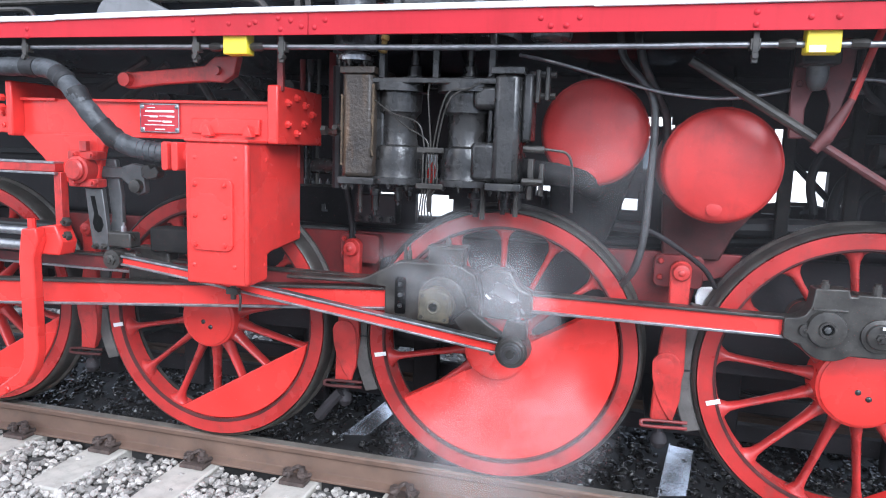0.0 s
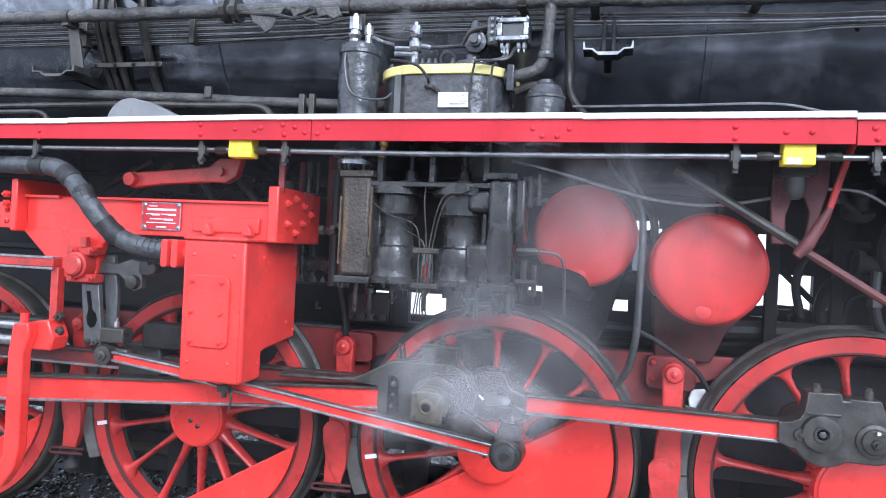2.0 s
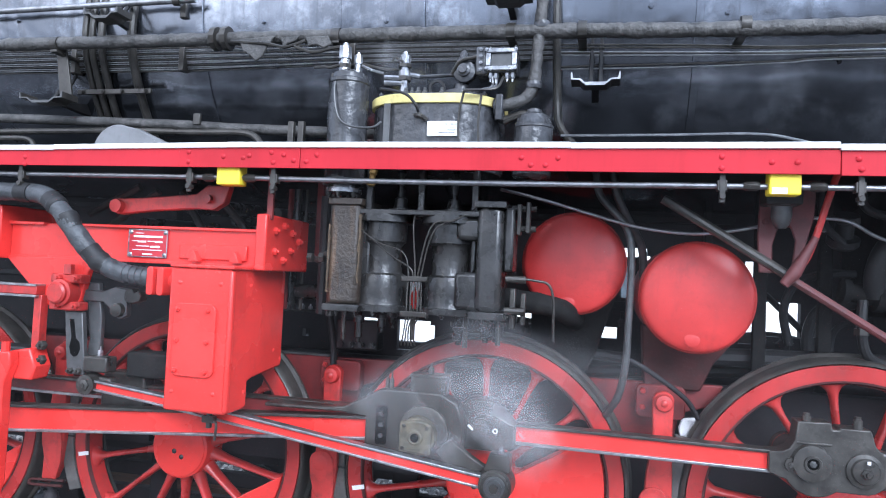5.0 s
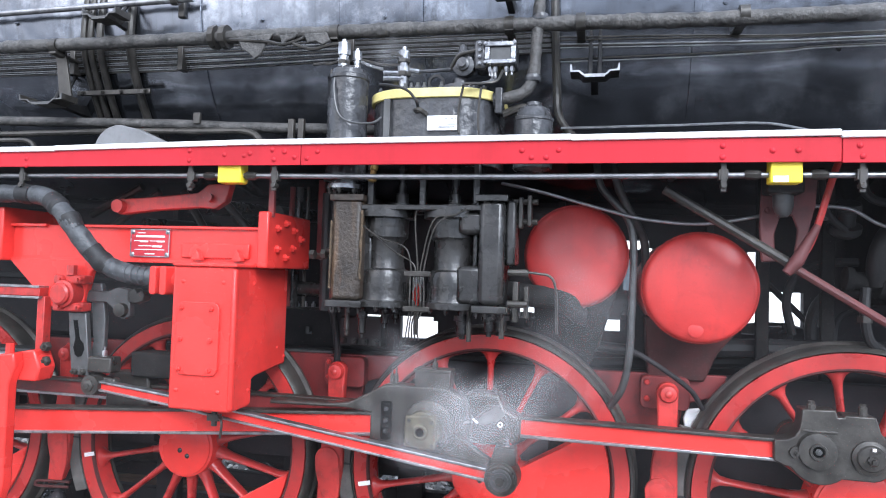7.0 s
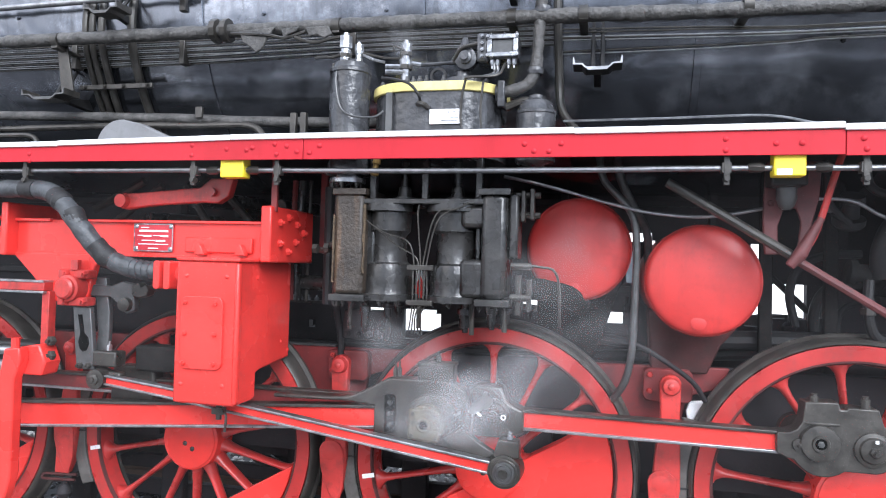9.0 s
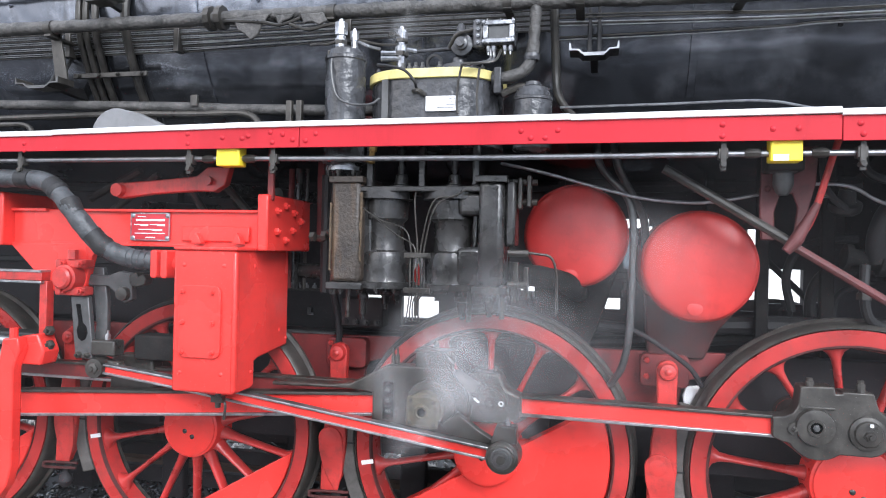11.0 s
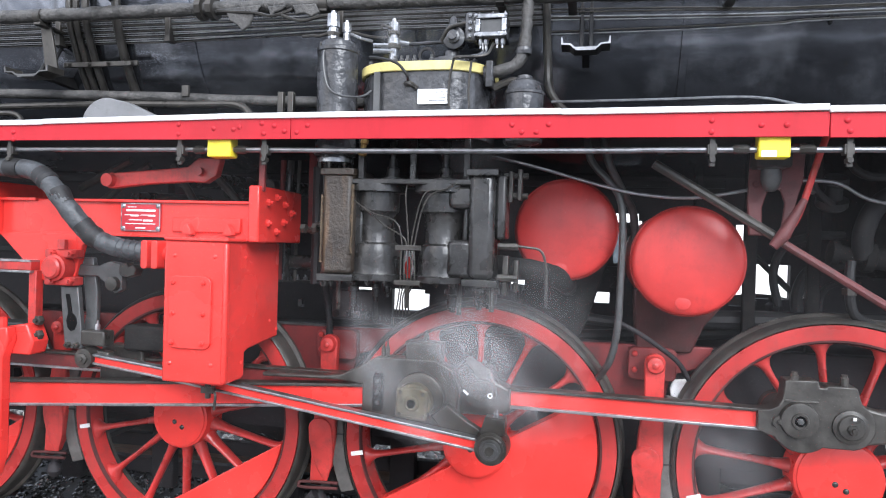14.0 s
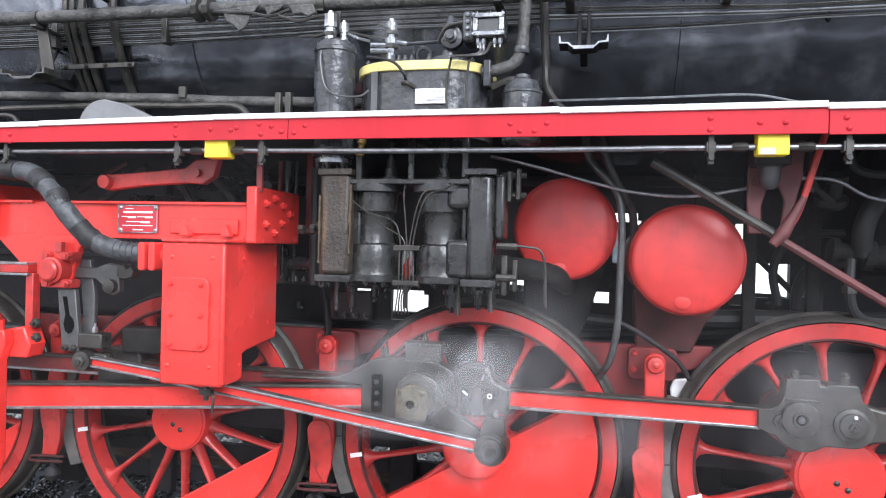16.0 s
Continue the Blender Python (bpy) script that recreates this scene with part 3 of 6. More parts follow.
part("stiffening_rib", box(B(), -1.5, -1.13, -0.366, -0.349, 1.745, 1.82), RED, beam, bevel=0.006)
for x in (-1.4, -1.18):
    part("lifting_lug", prism(B(), [(x - 0.025, 1.735), (x - 0.012, 1.775), (x, 1.79), (x + 0.012, 1.775), (x + 0.03, 1.735)], -0.4, -0.36), RED, beam, bevel=0.003)
plate = part("maker_plate", prism(B(), rounded(-1.798, -1.57, 1.742, 1.886, 0.012), -0.358, -0.35), PLATE_RED, beam, "dark red maker's plate with pale lettering bars", 0.002)
part("plate_rim", prism(prism(prism(prism(B(), [(-1.796, 1.745), (-1.572, 1.745), (-1.572, 1.749), (-1.796, 1.749)], -0.361, -0.357), [(-1.796, 1.88), (-1.572, 1.88), (-1.572, 1.884), (-1.796, 1.884)], -0.361, -0.357), [(-1.796, 1.75), (-1.792, 1.75), (-1.792, 1.879), (-1.796, 1.879)], -0.361, -0.357), [(-1.576, 1.75), (-1.572, 1.75), (-1.572, 1.879), (-1.576, 1.879)], -0.361, -0.357), SILVER, plate)
for a, b, z, h in ((-1.755, -1.71, 1.865, 0.005), (-1.765, -1.6, 1.848, 0.014), (-1.775, -1.74, 1.825, 0.005), (-1.74, -1.695, 1.822, 0.012), (-1.685, -1.645, 1.825, 0.005), (-1.642, -1.6, 1.823, 0.012), (-1.75, -1.675, 1.8, 0.006), (-1.668, -1.615, 1.798, 0.013), (-1.77, -1.6, 1.781, 0.005), (-1.71, -1.655, 1.76, 0.008)):
    part("lettering_bar", box(B(), a, b, -0.3605, -0.357, z - h * 0.34, z + h * 0.34), WHITE, plate)
for x in (-1.782, -1.586):
    for z in (1.758, 1.87):
        bolt("plate_screw", (x, -0.358, z), OUT, 0.012, 0.006, SILVER, plate, False)

# red sheet metal box with an inspection cover
pbox = part("lubricator_box", prism(B(), [(-0.58, 1.708), (-0.58, 1.05), (-0.42, 1.05), (-0.385, 1.06), (-0.385, 1.175), (-0.35, 1.185), (-0.04, 1.21), (-0.04, 1.708)], -1.39, -1.075, "x"), RED, loco, "bright red sheet-metal box with a bolted cover", 0.012)
part("box_lid", box(B(), -1.385, -1.06, -0.592, 0.0, 1.705, 1.72), RED, pbox, bevel=0.004)
part("corner_strip", box(B(), -1.09, -1.066, -0.586, -0.55, 1.06, 1.7), RED, pbox, bevel=0.01)
cover = part("inspection_cover", prism(B(), rounded(-1.352, -1.138, 1.212, 1.543, 0.035), -0.595, -0.579), RED, pbox, "raised red inspection cover", 0.003)
for x in (-1.328, -1.176):
    for z in (1.238, 1.372, 1.513):
        bolt("bolt", (x, -0.595, z), OUT, 0.0125, 0.012, RED, cover)
for x, z in ((-1.335, 1.635), (-1.13, 1.635), (-1.348, 1.138), (-1.137, 1.14)):
    bolt("rivet", (x, -0.58, z), OUT, 0.011, 0.006, RED, pbox, False)
for y, z in ((-0.4, 1.63), (-0.137, 1.3), (-0.42, 1.13), (-0.06, 1.25)):
    bolt("rivet", (-1.075, y, z), (1, 0, 0), 0.011, 0.006, RED, pbox, False)
for k in range(2):
    part("hose_flange", prism(B(), rounded(-1.56 + 0.055 * k, -1.525 + 0.055 * k, 1.565, 1.7, 0.014), -0.52, -0.36), RED, pbox, bevel=0.004)
part("flange_stub", cyl(B(), (-1.56, -0.44, 1.635), (-1.38, -0.44, 1.635), 0.04, 16), RED, pbox)
bm = cyl(B(), (-1.22, -0.46, 1.05), (-1.22, -0.46, 0.96), 0.014, 8)
box(bm, -1.25, -1.19, -0.475, -0.445, 0.985, 1.015)
tube(bm, [(-1.19, -0.47, 1.0), (-1.17, -0.48, 0.98), (-1.175, -0.48, 0.91)], 0.006, 6)
part("drain_cock", bm, OILY, pbox, "small greasy drain cock")
hose = part("hose", tube(B(), [(-3.2, -0.42, 2.06), (-2.55, -0.46, 2.05), (-2.21, -0.5, 2.035), (-2.04, -0.55, 1.955), (-1.936, -0.55, 1.84), (-1.83, -0.52, 1.718), (-1.7, -0.49, 1.66), (-1.55, -0.44, 1.64)], 0.047, 20, rough=0.12, steps=10), RUBBER, loco, "dark grey tape-wrapped hose")
for k in range(5):
    x = -1.685 + 0.028 * k
    part("hose_winding", tube(B(), [(x, -0.45 - 0.3 * (-1.55 - x) + 0.049 * math.cos(a), 1.642 + 0.1 * (-1.55 - x) + 0.049 * math.sin(a)) for a in (2 * math.pi * i / 16 for i in range(17))], 0.0025, 5, False), RUBBER, hose)
for pts in ([(-2.0, -0.551, 1.925), (-1.975, -0.552, 1.89), (-1.95, -0.551, 1.858)], [(-1.875, -0.535, 1.77), (-1.83, -0.52, 1.719), (-1.79, -0.51, 1.69)], [(-2.12, -0.53, 2.008), (-2.08, -0.54, 1.985), (-2.05, -0.548, 1.963)], [(-2.35, -0.485, 2.045), (-2.3, -0.49, 2.043), (-2.26, -0.495, 2.04)]):
    part("hose_tape", tube(B(), pts, 0.0495, 20, rough=0.2), BLACK, hose, "black tape patch")

# red lever and dark levers behind it
lever = part("reversing_lever", prism(B(), circle(-1.9, 2.003, 0.042, 70, 290, 12) + [(-1.7, 1.985), (-1.45, 2.0), (-1.36, 1.995), (-1.3, 2.03), (-1.275, 2.12), (-1.4, 2.12), (-1.46, 2.075), (-1.7, 2.055)], -0.31, -0.26), RED_WORN, loco, "red reversing lever with pin joints", 0.006)
part("pin", cyl(B(), (-1.9, -0.345, 2.003), (-1.9, -0.24, 2.003), 0.034, 16), RED_WORN, lever)
part("pin", cyl(B(), (-1.385, -0.335, 2.05), (-1.385, -0.24, 2.05), 0.022, 16), RED_WORN, lever)
for a, b in (((-2.3, -0.05, 1.98), (-1.98, -0.05, 2.14)), ((-2.22, 0.0, 1.9), (-1.9, 0.0, 2.12)), ((-1.75, 0.0, 2.12), (-1.6, 0.0, 1.9)), ((-1.55, 0.05, 2.1), (-1.35, 0.05, 1.9))):
    part("valve_rod", tube(B(), [a, b], 0.022, 8, False), OILY, loco)
part("hanger_strut", box(B(), -1.02, -0.99, -0.4, -0.38, 1.95, 2.2), RED_DIM, loco, bevel=0.003)

# bracket, link and levers ahead of the box
tri = part("link_bracket", prism(B(), [(-2.54, 1.722), (-1.94, 1.722), (-2.02, 1.66), (-2.06, 1.5), (-2.2, 1.45), (-2.27, 1.48)], -0.36, -0.32), RED, loco, "red triangular link bracket", 0.006)
part("trunnion", lathe(B(), (-2.125, -0.46, 1.545), (0, 1, 0), [(0, 0.045), (0.01, 0.055), (0.025, 0.055), (0.03, 0.068), (0.12, 0.07)], 24), RED_WORN, tri)
for z in (1.62, 1.48):
    part("trunnion_clamp", box(B(), -2.2, -2.02, -0.41, -0.34, z - 0.025, z + 0.02), RED_WORN, tri, bevel=0.008)
    for x in (-2.14, -2.035):
        bolt("bolt", (x, -0.41, z), OUT, 0.018, 0.02, RED_WORN, tri)
part("cap_nut", cyl(B(), (-2.1, -0.4, 1.64), (-2.1, -0.4, 1.69), 0.025, 6), RED_WORN, tri)
link = part("slotted_link", prism(B(), [(-2.135, 1.45), (-2.03, 1.45), (-2.0, 1.2), (-2.0, 1.13), (-2.1, 1.13), (-2.115, 1.25)], -0.37, -0.34), GREY, loco, "oily grey slotted valve link", 0.005)
part("slot", prism(B(), [(-2.1, 1.41), (-2.076, 1.41), (-2.058, 1.315), (-2.036, 1.295), (-2.028, 1.262), (-2.042, 1.228), (-2.062, 1.22), (-2.082, 1.235), (-2.092, 1.27), (-2.084, 1.305), (-2.082, 1.32)], -0.373, -0.366), SLOT, link, "black keyhole slot")
for x in (-2.075, -2.025):
    bolt("bolt", (x, -0.37, 1.15), OUT, 0.017, 0.02, OILY, link)
part("back_link", prism(B(), [(-2.05, 1.6), (-1.985, 1.6), (-1.955, 1.42), (-1.955, 1.28), (-1.985, 1.14), (-2.05, 1.14), (-2.02, 1.3)], -0.32, -0.29), GREY, link, bevel=0.005)
arm = part("rocker_arm", prism(B(), [(-2.06, 1.565), (-1.94, 1.56), (-1.87, 1.585), (-1.8, 1.575), (-1.795, 1.44), (-1.84, 1.42), (-1.89, 1.47), (-1.94, 1.505), (-2.06, 1.505)], -0.34, -0.3), GREY, loco, "oily grey rocker arm", 0.006)
part("pin", lathe(B(), (-1.84, -0.37, 1.47), (0, 1, 0), [(0, 0.02), (0.004, 0.034), (0.05, 0.04)], 16), OILY, arm)
part("dog_block", prism(B(), [(-1.8, 1.52), (-1.8, 1.57), (-1.76, 1.585), (-1.745, 1.56), (-1.72, 1.575), (-1.7, 1.55), (-1.71, 1.52), (-1.76, 1.505)], -0.36, -0.3), OILY, arm, bevel=0.006)
part("oil_box", box(B(), -2.0, -1.86, -0.38, -0.3, 1.15, 1.23), OILY, arm, bevel=0.01)
bolt("oil_cap", (-1.93, -0.34, 1.23), (0, 0, 1), 0.014, 0.03, STEEL, arm)
# Kept extra dark: shade on the block is put into its colour.
part("die_block", box(B(), -1.84, -1.58, -0.26, -0.13, 1.12, 1.25), SOOT_SHADE, arm, bevel=0.012)
for z in (1.272, 1.198):
    bolt("guide_bolt", (-2.215, -0.41, z), OUT, 0.026, 0.024, OILY, arm)

# motion bracket parts by the crosshead
guide = part("guide_bar", box(B(), -5, -2.27, -0.42, -0.36, 1.525, 1.572), RED_WORN, loco, "red guide bar with bare edges", 0.004)
for z in (1.518, 1.574):
    part("bare_edge", box(B(), -5, -2.27, -0.425, -0.355, z - 0.006, z + 0.006), STEEL, guide, bevel=0.002)
for z, r in ((1.2, 0.024), (1.12, 0.03)):
    part("slide_rod", cyl(B(), (-5, -0.36, z), (-2.42, -0.36, z), r, 16), STEEL, loco, "bright steel slide rod")
part("slide_head", box(B(), -5, -2.4, -0.33, -0.2, 1.07, 1.24), BLACK, loco, bevel=0.01)
part("guide_post", box(B(), -2.3, -2.255, -0.4, -0.35, 1.15, 1.525), RED_WORN, loco, "red upright guide post", 0.004)
part("guide_foot", prism(B(), [(-2.36, 1.24), (-2.24, 1.26), (-2.2, 1.17), (-2.22, 1.1), (-2.34, 1.1)], -0.47, -0.36), RED, loco, bevel=0.01)
strap = part("step_strap", prism(B(), [(-2.39, 1.235), (-2.30, 1.245), (-2.29, 1.18), (-2.325, 1.09), (-2.325, 0.6), (-2.35, 0.5), (-2.42, 0.4), (-2.62, 0.3), (-2.7, 0.3), (-2.7, 0.35), (-2.6, 0.37), (-2.46, 0.47), (-2.42, 0.55), (-2.415, 0.65), (-2.415, 1.09)], -0.53, -0.47), RED, loco, "bright red forged strap curving to a step", 0.008)
bolt("bolt", (-2.53, -0.53, 0.37), OUT, 0.018, 0.014, RED, strap)
part("strap_bolt", cyl(B(), (-2.35, -0.5, 1.24), (-2.35, -0.5, 1.29), 0.02, 8), RED, strap)
part("step_tread", box(B(), -3.1, -2.66, -0.56, -0.3, 0.3, 0.33), RED, strap, bevel=0.005)


def fluted_rod(name, a, b, ha, hb, y, thick, label, mat=RED):
    """A fluted rod: red web between bare top and bottom edges, from a to b (x, z) with heights at both ends."""
    (xa, za), (xb, zb) = a, b
    web = part(name, prism(B(), [(xa, za - ha / 2), (xb, zb - hb / 2), (xb, zb + hb / 2), (xa, za + ha / 2)], y - thick * 0.28, y + thick * 0.28), mat, loco, label)
    for s in (-1, 1):
        e = 0.007
        lo = [(xa, za + s * ha / 2 - e), (xb, zb + s * hb / 2 - e), (xb, zb + s * hb / 2 + e), (xa, za + s * ha / 2 + e)]
        part("rod_edge", prism(B(), lo, y - thick / 2, y + thick / 2), STEEL if s < 0 else OILY, web, "bare oily steel edge", 0.003)
    return web


# connecting rod with its big end
crod = fluted_rod("connecting_rod", (-3.9, 0.765), (-0.48, 1.0), 0.15, 0.095, -0.29, 0.08, "red fluted connecting rod with bare steel edges")
big = part("big_end", prism(B(), [(-0.49, 0.935), (-0.49, 1.06), (-0.62, 1.068), (-1.0, 1.06), (-1.0, 1.08), (-0.7, 1.083), (-0.6, 1.095), (-0.52, 1.135), (-0.45, 1.175), (-0.41, 1.19), (-0.14, 1.19), (-0.06, 1.15), (-0.03, 1.05), (-0.04, 0.94), (-0.1, 0.88), (-0.2, 0.86), (-0.4, 0.9)], -0.35, -0.255), OILY, crod, "oily grey big end of the connecting rod", 0.008)
part("wedge_slot", prism(B(), rounded(-0.438, -0.385, 0.94, 1.115, 0.012), -0.354, -0.345), SLOT, crod)
for z in (0.98, 1.03, 1.08):
    bolt("wedge_bolt", (-0.411, -0.354, z), OUT, 0.011, 0.012, GREY, crod)
for x in (-0.405, -0.385):
    bolt("oil_cap", (x, -0.3, 1.185), (0, 0, 1), 0.011, 0.05, OILY, crod)
part("oil_box", box(B(), -0.285, -0.118, -0.345, -0.26, 1.18, 1.265), OILY, crod, bevel=0.006)
part("box_lid", box(B(), -0.289, -0.114, -0.349, -0.256, 1.255, 1.27), OILY, crod, bevel=0.003)
bolt("oil_cap", (-0.2, -0.3, 1.27), (0, 0, 1), 0.014, 0.03, OILY, crod)
pinx, pinz = PIN[0], AXLE_Z + PIN[1]
part("crank_pin_collar", lathe(B(), (pinx + 0.03, -0.375, pinz + 0.012), (0, 1, 0), [(0, 0.1), (0.008, 0.114), (0.05, 0.12)], 40), OILY, crod, "greasy bronze crank pin collar")
ret = part("return_crank", prism(B(), [(-0.14, 0.955), (-0.07, 1.01), (0.02, 0.945), (0.1, 0.9), (0.2, 0.9), (0.2, 0.83), (0.14, 0.79), (0.04, 0.82), (-0.1, 0.905)], -0.42, -0.375), OILY, crod, "oily return crank arm", 0.006)
part("crank_hub", lathe(B(), (pinx + 0.012, -0.41, pinz + 0.0), (0, 1, 0), [(0, 0.07), (0.004, 0.082), (0.04, 0.088)], 32), BRASSY, crod)
part("clamp_gap", box(B(), -0.05, 0.05, -0.413, -0.408, -0.004, 0.004, pose(-0.15, 0, 0.955, 0, 38, 0)), BLACK, crod)
part("crank_pin_cap", prism(B(), [(pinx + 0.008 + u, pinz - 0.004 + v) for u, v in ((-0.075, -0.066), (0.07, -0.074), (0.078, 0.06), (0.03, 0.078), (-0.072, 0.07))], -0.422, -0.4), BRASSY, crod, "greasy bronze pin cap", 0.01)
part("cap_collar", lathe(B(), (pinx + 0.008, -0.432, pinz - 0.002), (0, 1, 0), [(0.004, 0.02), (0, 0.026), (0.003, 0.034), (0.02, 0.04)], 24), BRASSY, crod)
for u, v in ((-0.056, -0.048), (0.054, -0.054), (-0.052, 0.05), (0.052, 0.046)):
    bolt("cap_screw", (pinx + 0.008 + u, -0.422, pinz - 0.004 + v), OUT, 0.009, 0.006, OILY, crod)
part("pin_centre", cyl(B(), (pinx + 0.008, -0.4325, pinz - 0.002), (pinx + 0.008, -0.42, pinz - 0.002), 0.0195, 14), SLOT, crod)

# eccentric rod
def erod_y(x):
    return -0.36 - 0.1 * (x + 1.95) / 2.1


erod = part("eccentric_rod", prism(B(), [(-1.93, 1.066), (-1.56, 1.032), (0.08, 0.832), (0.08, 0.882), (-1.56, 1.07), (-1.93, 1.103)], -0.012, 0.012), RED, loco, "slender red eccentric rod with bare edges")
for s in (0, 1):
    pts = [(-1.93, 1.107), (-1.56, 1.074), (0.1, 0.88)] if s else [(-1.93, 1.066), (-1.56, 1.03), (0.1, 0.834)]
    part("rod_edge", prism(B(), [(x, z - 0.006) for x, z in pts] + [(x, z + 0.006) for x, z in pts[::-1]], -0.024, 0.024), STEEL, erod, bevel=0.003)
for o in (erod, *erod.children):
    for v in o.data.vertices:
        v.co.y += erod_y(v.co.x)
part("rod_eye", lathe(B(), (-1.966, -0.4, 1.088), (0, 1, 0), [(0, 0.03), (0.003, 0.05), (0.07, 0.056), (0.09, 0.05)], 24), OILY, erod)
bolt("eye_nut", (-1.966, -0.4, 1.088), OUT, 0.03, 0.012, OILY, erod)
part("rod_fork", prism(B(), [(-1.96, 1.04), (-1.87, 1.04), (-1.85, 1.07), (-1.86, 1.12), (-1.96, 1.13), (-2.0, 1.18), (-2.03, 1.15), (-2.02, 1.07)], -0.35, -0.3), OILY, erod, bevel=0.008)
ecc = part("eccentric_eye", lathe(B(), (0.142, -0.51, 0.856), (0, 1, 0), [(0, 0.05), (0.004, 0.07), (0.09, 0.078), (0.1, 0.072)], 32), OILY, erod, "oily rod eye with a ringed pin")
for r, h in ((0.058, 0.008), (0.046, 0.016), (0.034, 0.026), (0.02, 0.036)):
    part("pin_ring", lathe(B(), (0.142, -0.51 - h, 0.856), (0, 1, 0), [(0, r * 0.93), (0.003, r), (0.012, r)], 28), OILY if r > 0.05 or r < 0.03 else GREY, erod)
part("oil_box", prism(B(), [(0.09, 0.915), (0.205, 0.915), (0.2, 0.985), (0.115, 0.99)], -0.5, -0.43), OILY, erod, bevel=0.005)
part("oil_cap", lathe(B(), (0.16, -0.47, 0.985), (0, 0, 1), [(0, 0.014), (0.015, 0.014), (0.02, 0.009), (0.035, 0.009)], 10), SILVER, erod)

# coupling rods
for a, b, nm in ((-3.3, -1.65, 0), (-1.65, 0.0, 0), (0.0, 1.65, 1), (1.65, 3.3, 0)):
    if nm:
        c = fluted_rod("coupling_rod", (0.17, 1.012), (1.31, 1.003), 0.082, 0.082, -0.17, 0.07, "red fluted coupling rod with bare steel edges")
    else:
        # Shade behind the connecting rod is put into this rod's dimmer red.
        c = fluted_rod("coupling_rod", (a + PIN[0] + 0.1, pinz + 0.02), (b + PIN[0] - 0.1, pinz + 0.02), 0.08, 0.08, -0.16, 0.06, "shade-dimmed red coupling rod behind the connecting rod", RED_DIM)
    ex, ez = b + PIN[0], pinz
    if b > 1:
        out = [(ex - 0.15, ez + 0.045), (ex - 0.1, ez + 0.05), (ex - 0.07, ez + 0.065), (ex - 0.05, ez + 0.1), (ex - 0.042, ez + 0.18), (ex + 0.085, ez + 0.185), (ex + 0.092, ez + 0.156), (ex + 0.115, ez + 0.156), (ex + 0.12, ez + 0.166), (ex + 0.235, ez + 0.166), (ex + 0.255, ez + 0.1)]
        out += circle(ex + 0.212, ez, 0.1, 45, -80, 9) + circle(ex + 0.028, ez, 0.128, -50, -150, 9) + [(ex - 0.11, ez - 0.06), (ex - 0.15, ez - 0.042)]
        part("rod_end", prism(B(), out, -0.22, -0.12), OILY, c, "oily grey rod end with pin bosses", 0.014)
        part("rod_neck", prism(B(), [(ex + 0.2, ez - 0.095), (ex + 0.34, ez - 0.07), (ex + 0.62, ez - 0.052), (ex + 0.62, ez + 0.05), (ex + 0.34, ez + 0.066), (ex + 0.24, ez + 0.09)], -0.205, -0.125), OILY, c, "bare oily neck of the next rod", 0.012)
        part("oil_box_ledge", box(B(), ex - 0.046, ex + 0.088, -0.228, -0.2, ez + 0.088, ez + 0.098), OILY, c, bevel=0.003)
        part("pin_boss", lathe(B(), (ex + 0.012, -0.245, ez + 0.013), (0, 1, 0), [(0, 0.056), (0.003, 0.074), (0.03, 0.08)], 32), OILY, c)
        part("pin_ring", ring(B(), (ex + 0.012, -0.245, ez + 0.013), [(0.0, 0.036), (-0.008, 0.033), (-0.008, 0.026), (0.0, 0.022)], 28), OILY, c)
        bolt("pin_nut", (ex + 0.012, -0.247, ez + 0.013), OUT, 0.014, 0.006, GREY, c)
        part("pin_bore", cyl(B(), (ex + 0.012, -0.247, ez + 0.013), (ex + 0.012, -0.24, ez + 0.013), 0.024, 20), SLOT, c)
        part("knuckle", lathe(B(), (ex + 0.212, -0.245, ez), (0, 1, 0), [(0, 0.03), (0.003, 0.05), (0.012, 0.055), (0.016, 0.07), (0.03, 0.072)], 32), OILY, c)
        bolt("knuckle_nut", (ex + 0.212, -0.245, ez - 0.005), OUT, 0.022, 0.016, OILY, c)
        part("split_pin", box(B(), ex + 0.208, ex + 0.22, -0.262, -0.255, ez + 0.036, ez + 0.048), WHITE, c)
        part("side_boss", lathe(B(), (ex - 0.065, -0.232, ez + 0.0), (0, 1, 0), [(0, 0.026), (0.02, 0.03)], 20), OILY, c)
        bolt("boss_bolt", (ex - 0.065, -0.232, ez), OUT, 0.013, 0.008, OILY, c)
        for dx in (-0.005, 0.19):
            part("oil_cap", lathe(B(), (ex + dx, -0.2, ez + 0.165), (0, 0, 1), [(0, 0.018), (0.035, 0.018), (0.04, 0.013), (0.05, 0.013)], 10), OILY, c)
    else:
        part("rod_end", prism(B(), rounded(ex - 0.13, ex + 0.13, ez - 0.12, ez + 0.13, 0.05), -0.21, -0.12), OILY, c, bevel=0.01)
    if nm:
        part("knuckle_end", prism(B(), [(0.19, 1.06), (0.12, 1.09), (0.09, 1.16), (-0.03, 1.165), (-0.1, 1.11), (-0.1, 0.93), (0.1, 0.93), (0.19, 0.955)], -0.245, -0.13), OILY, c, "oily grey knuckle joint", 0.012)
        part("knuckle", lathe(B(), (0.055, -0.29, 1.036), (0, 1, 0), [(0, 0.035), (0.004, 0.058), (0.03, 0.06), (0.034, 0.075), (0.06, 0.075)], 32), OILY, c)
        bolt("knuckle_nut", (0.055, -0.29, 1.036), OUT, 0.028, 0.02, OILY, c)
        part("split_pin", box(B(), -0.02, 0.01, -0.32, -0.31, -0.004, 0.004, pose(0.0, 0, 1.045, 0, 40, 0)), WHITE, c)
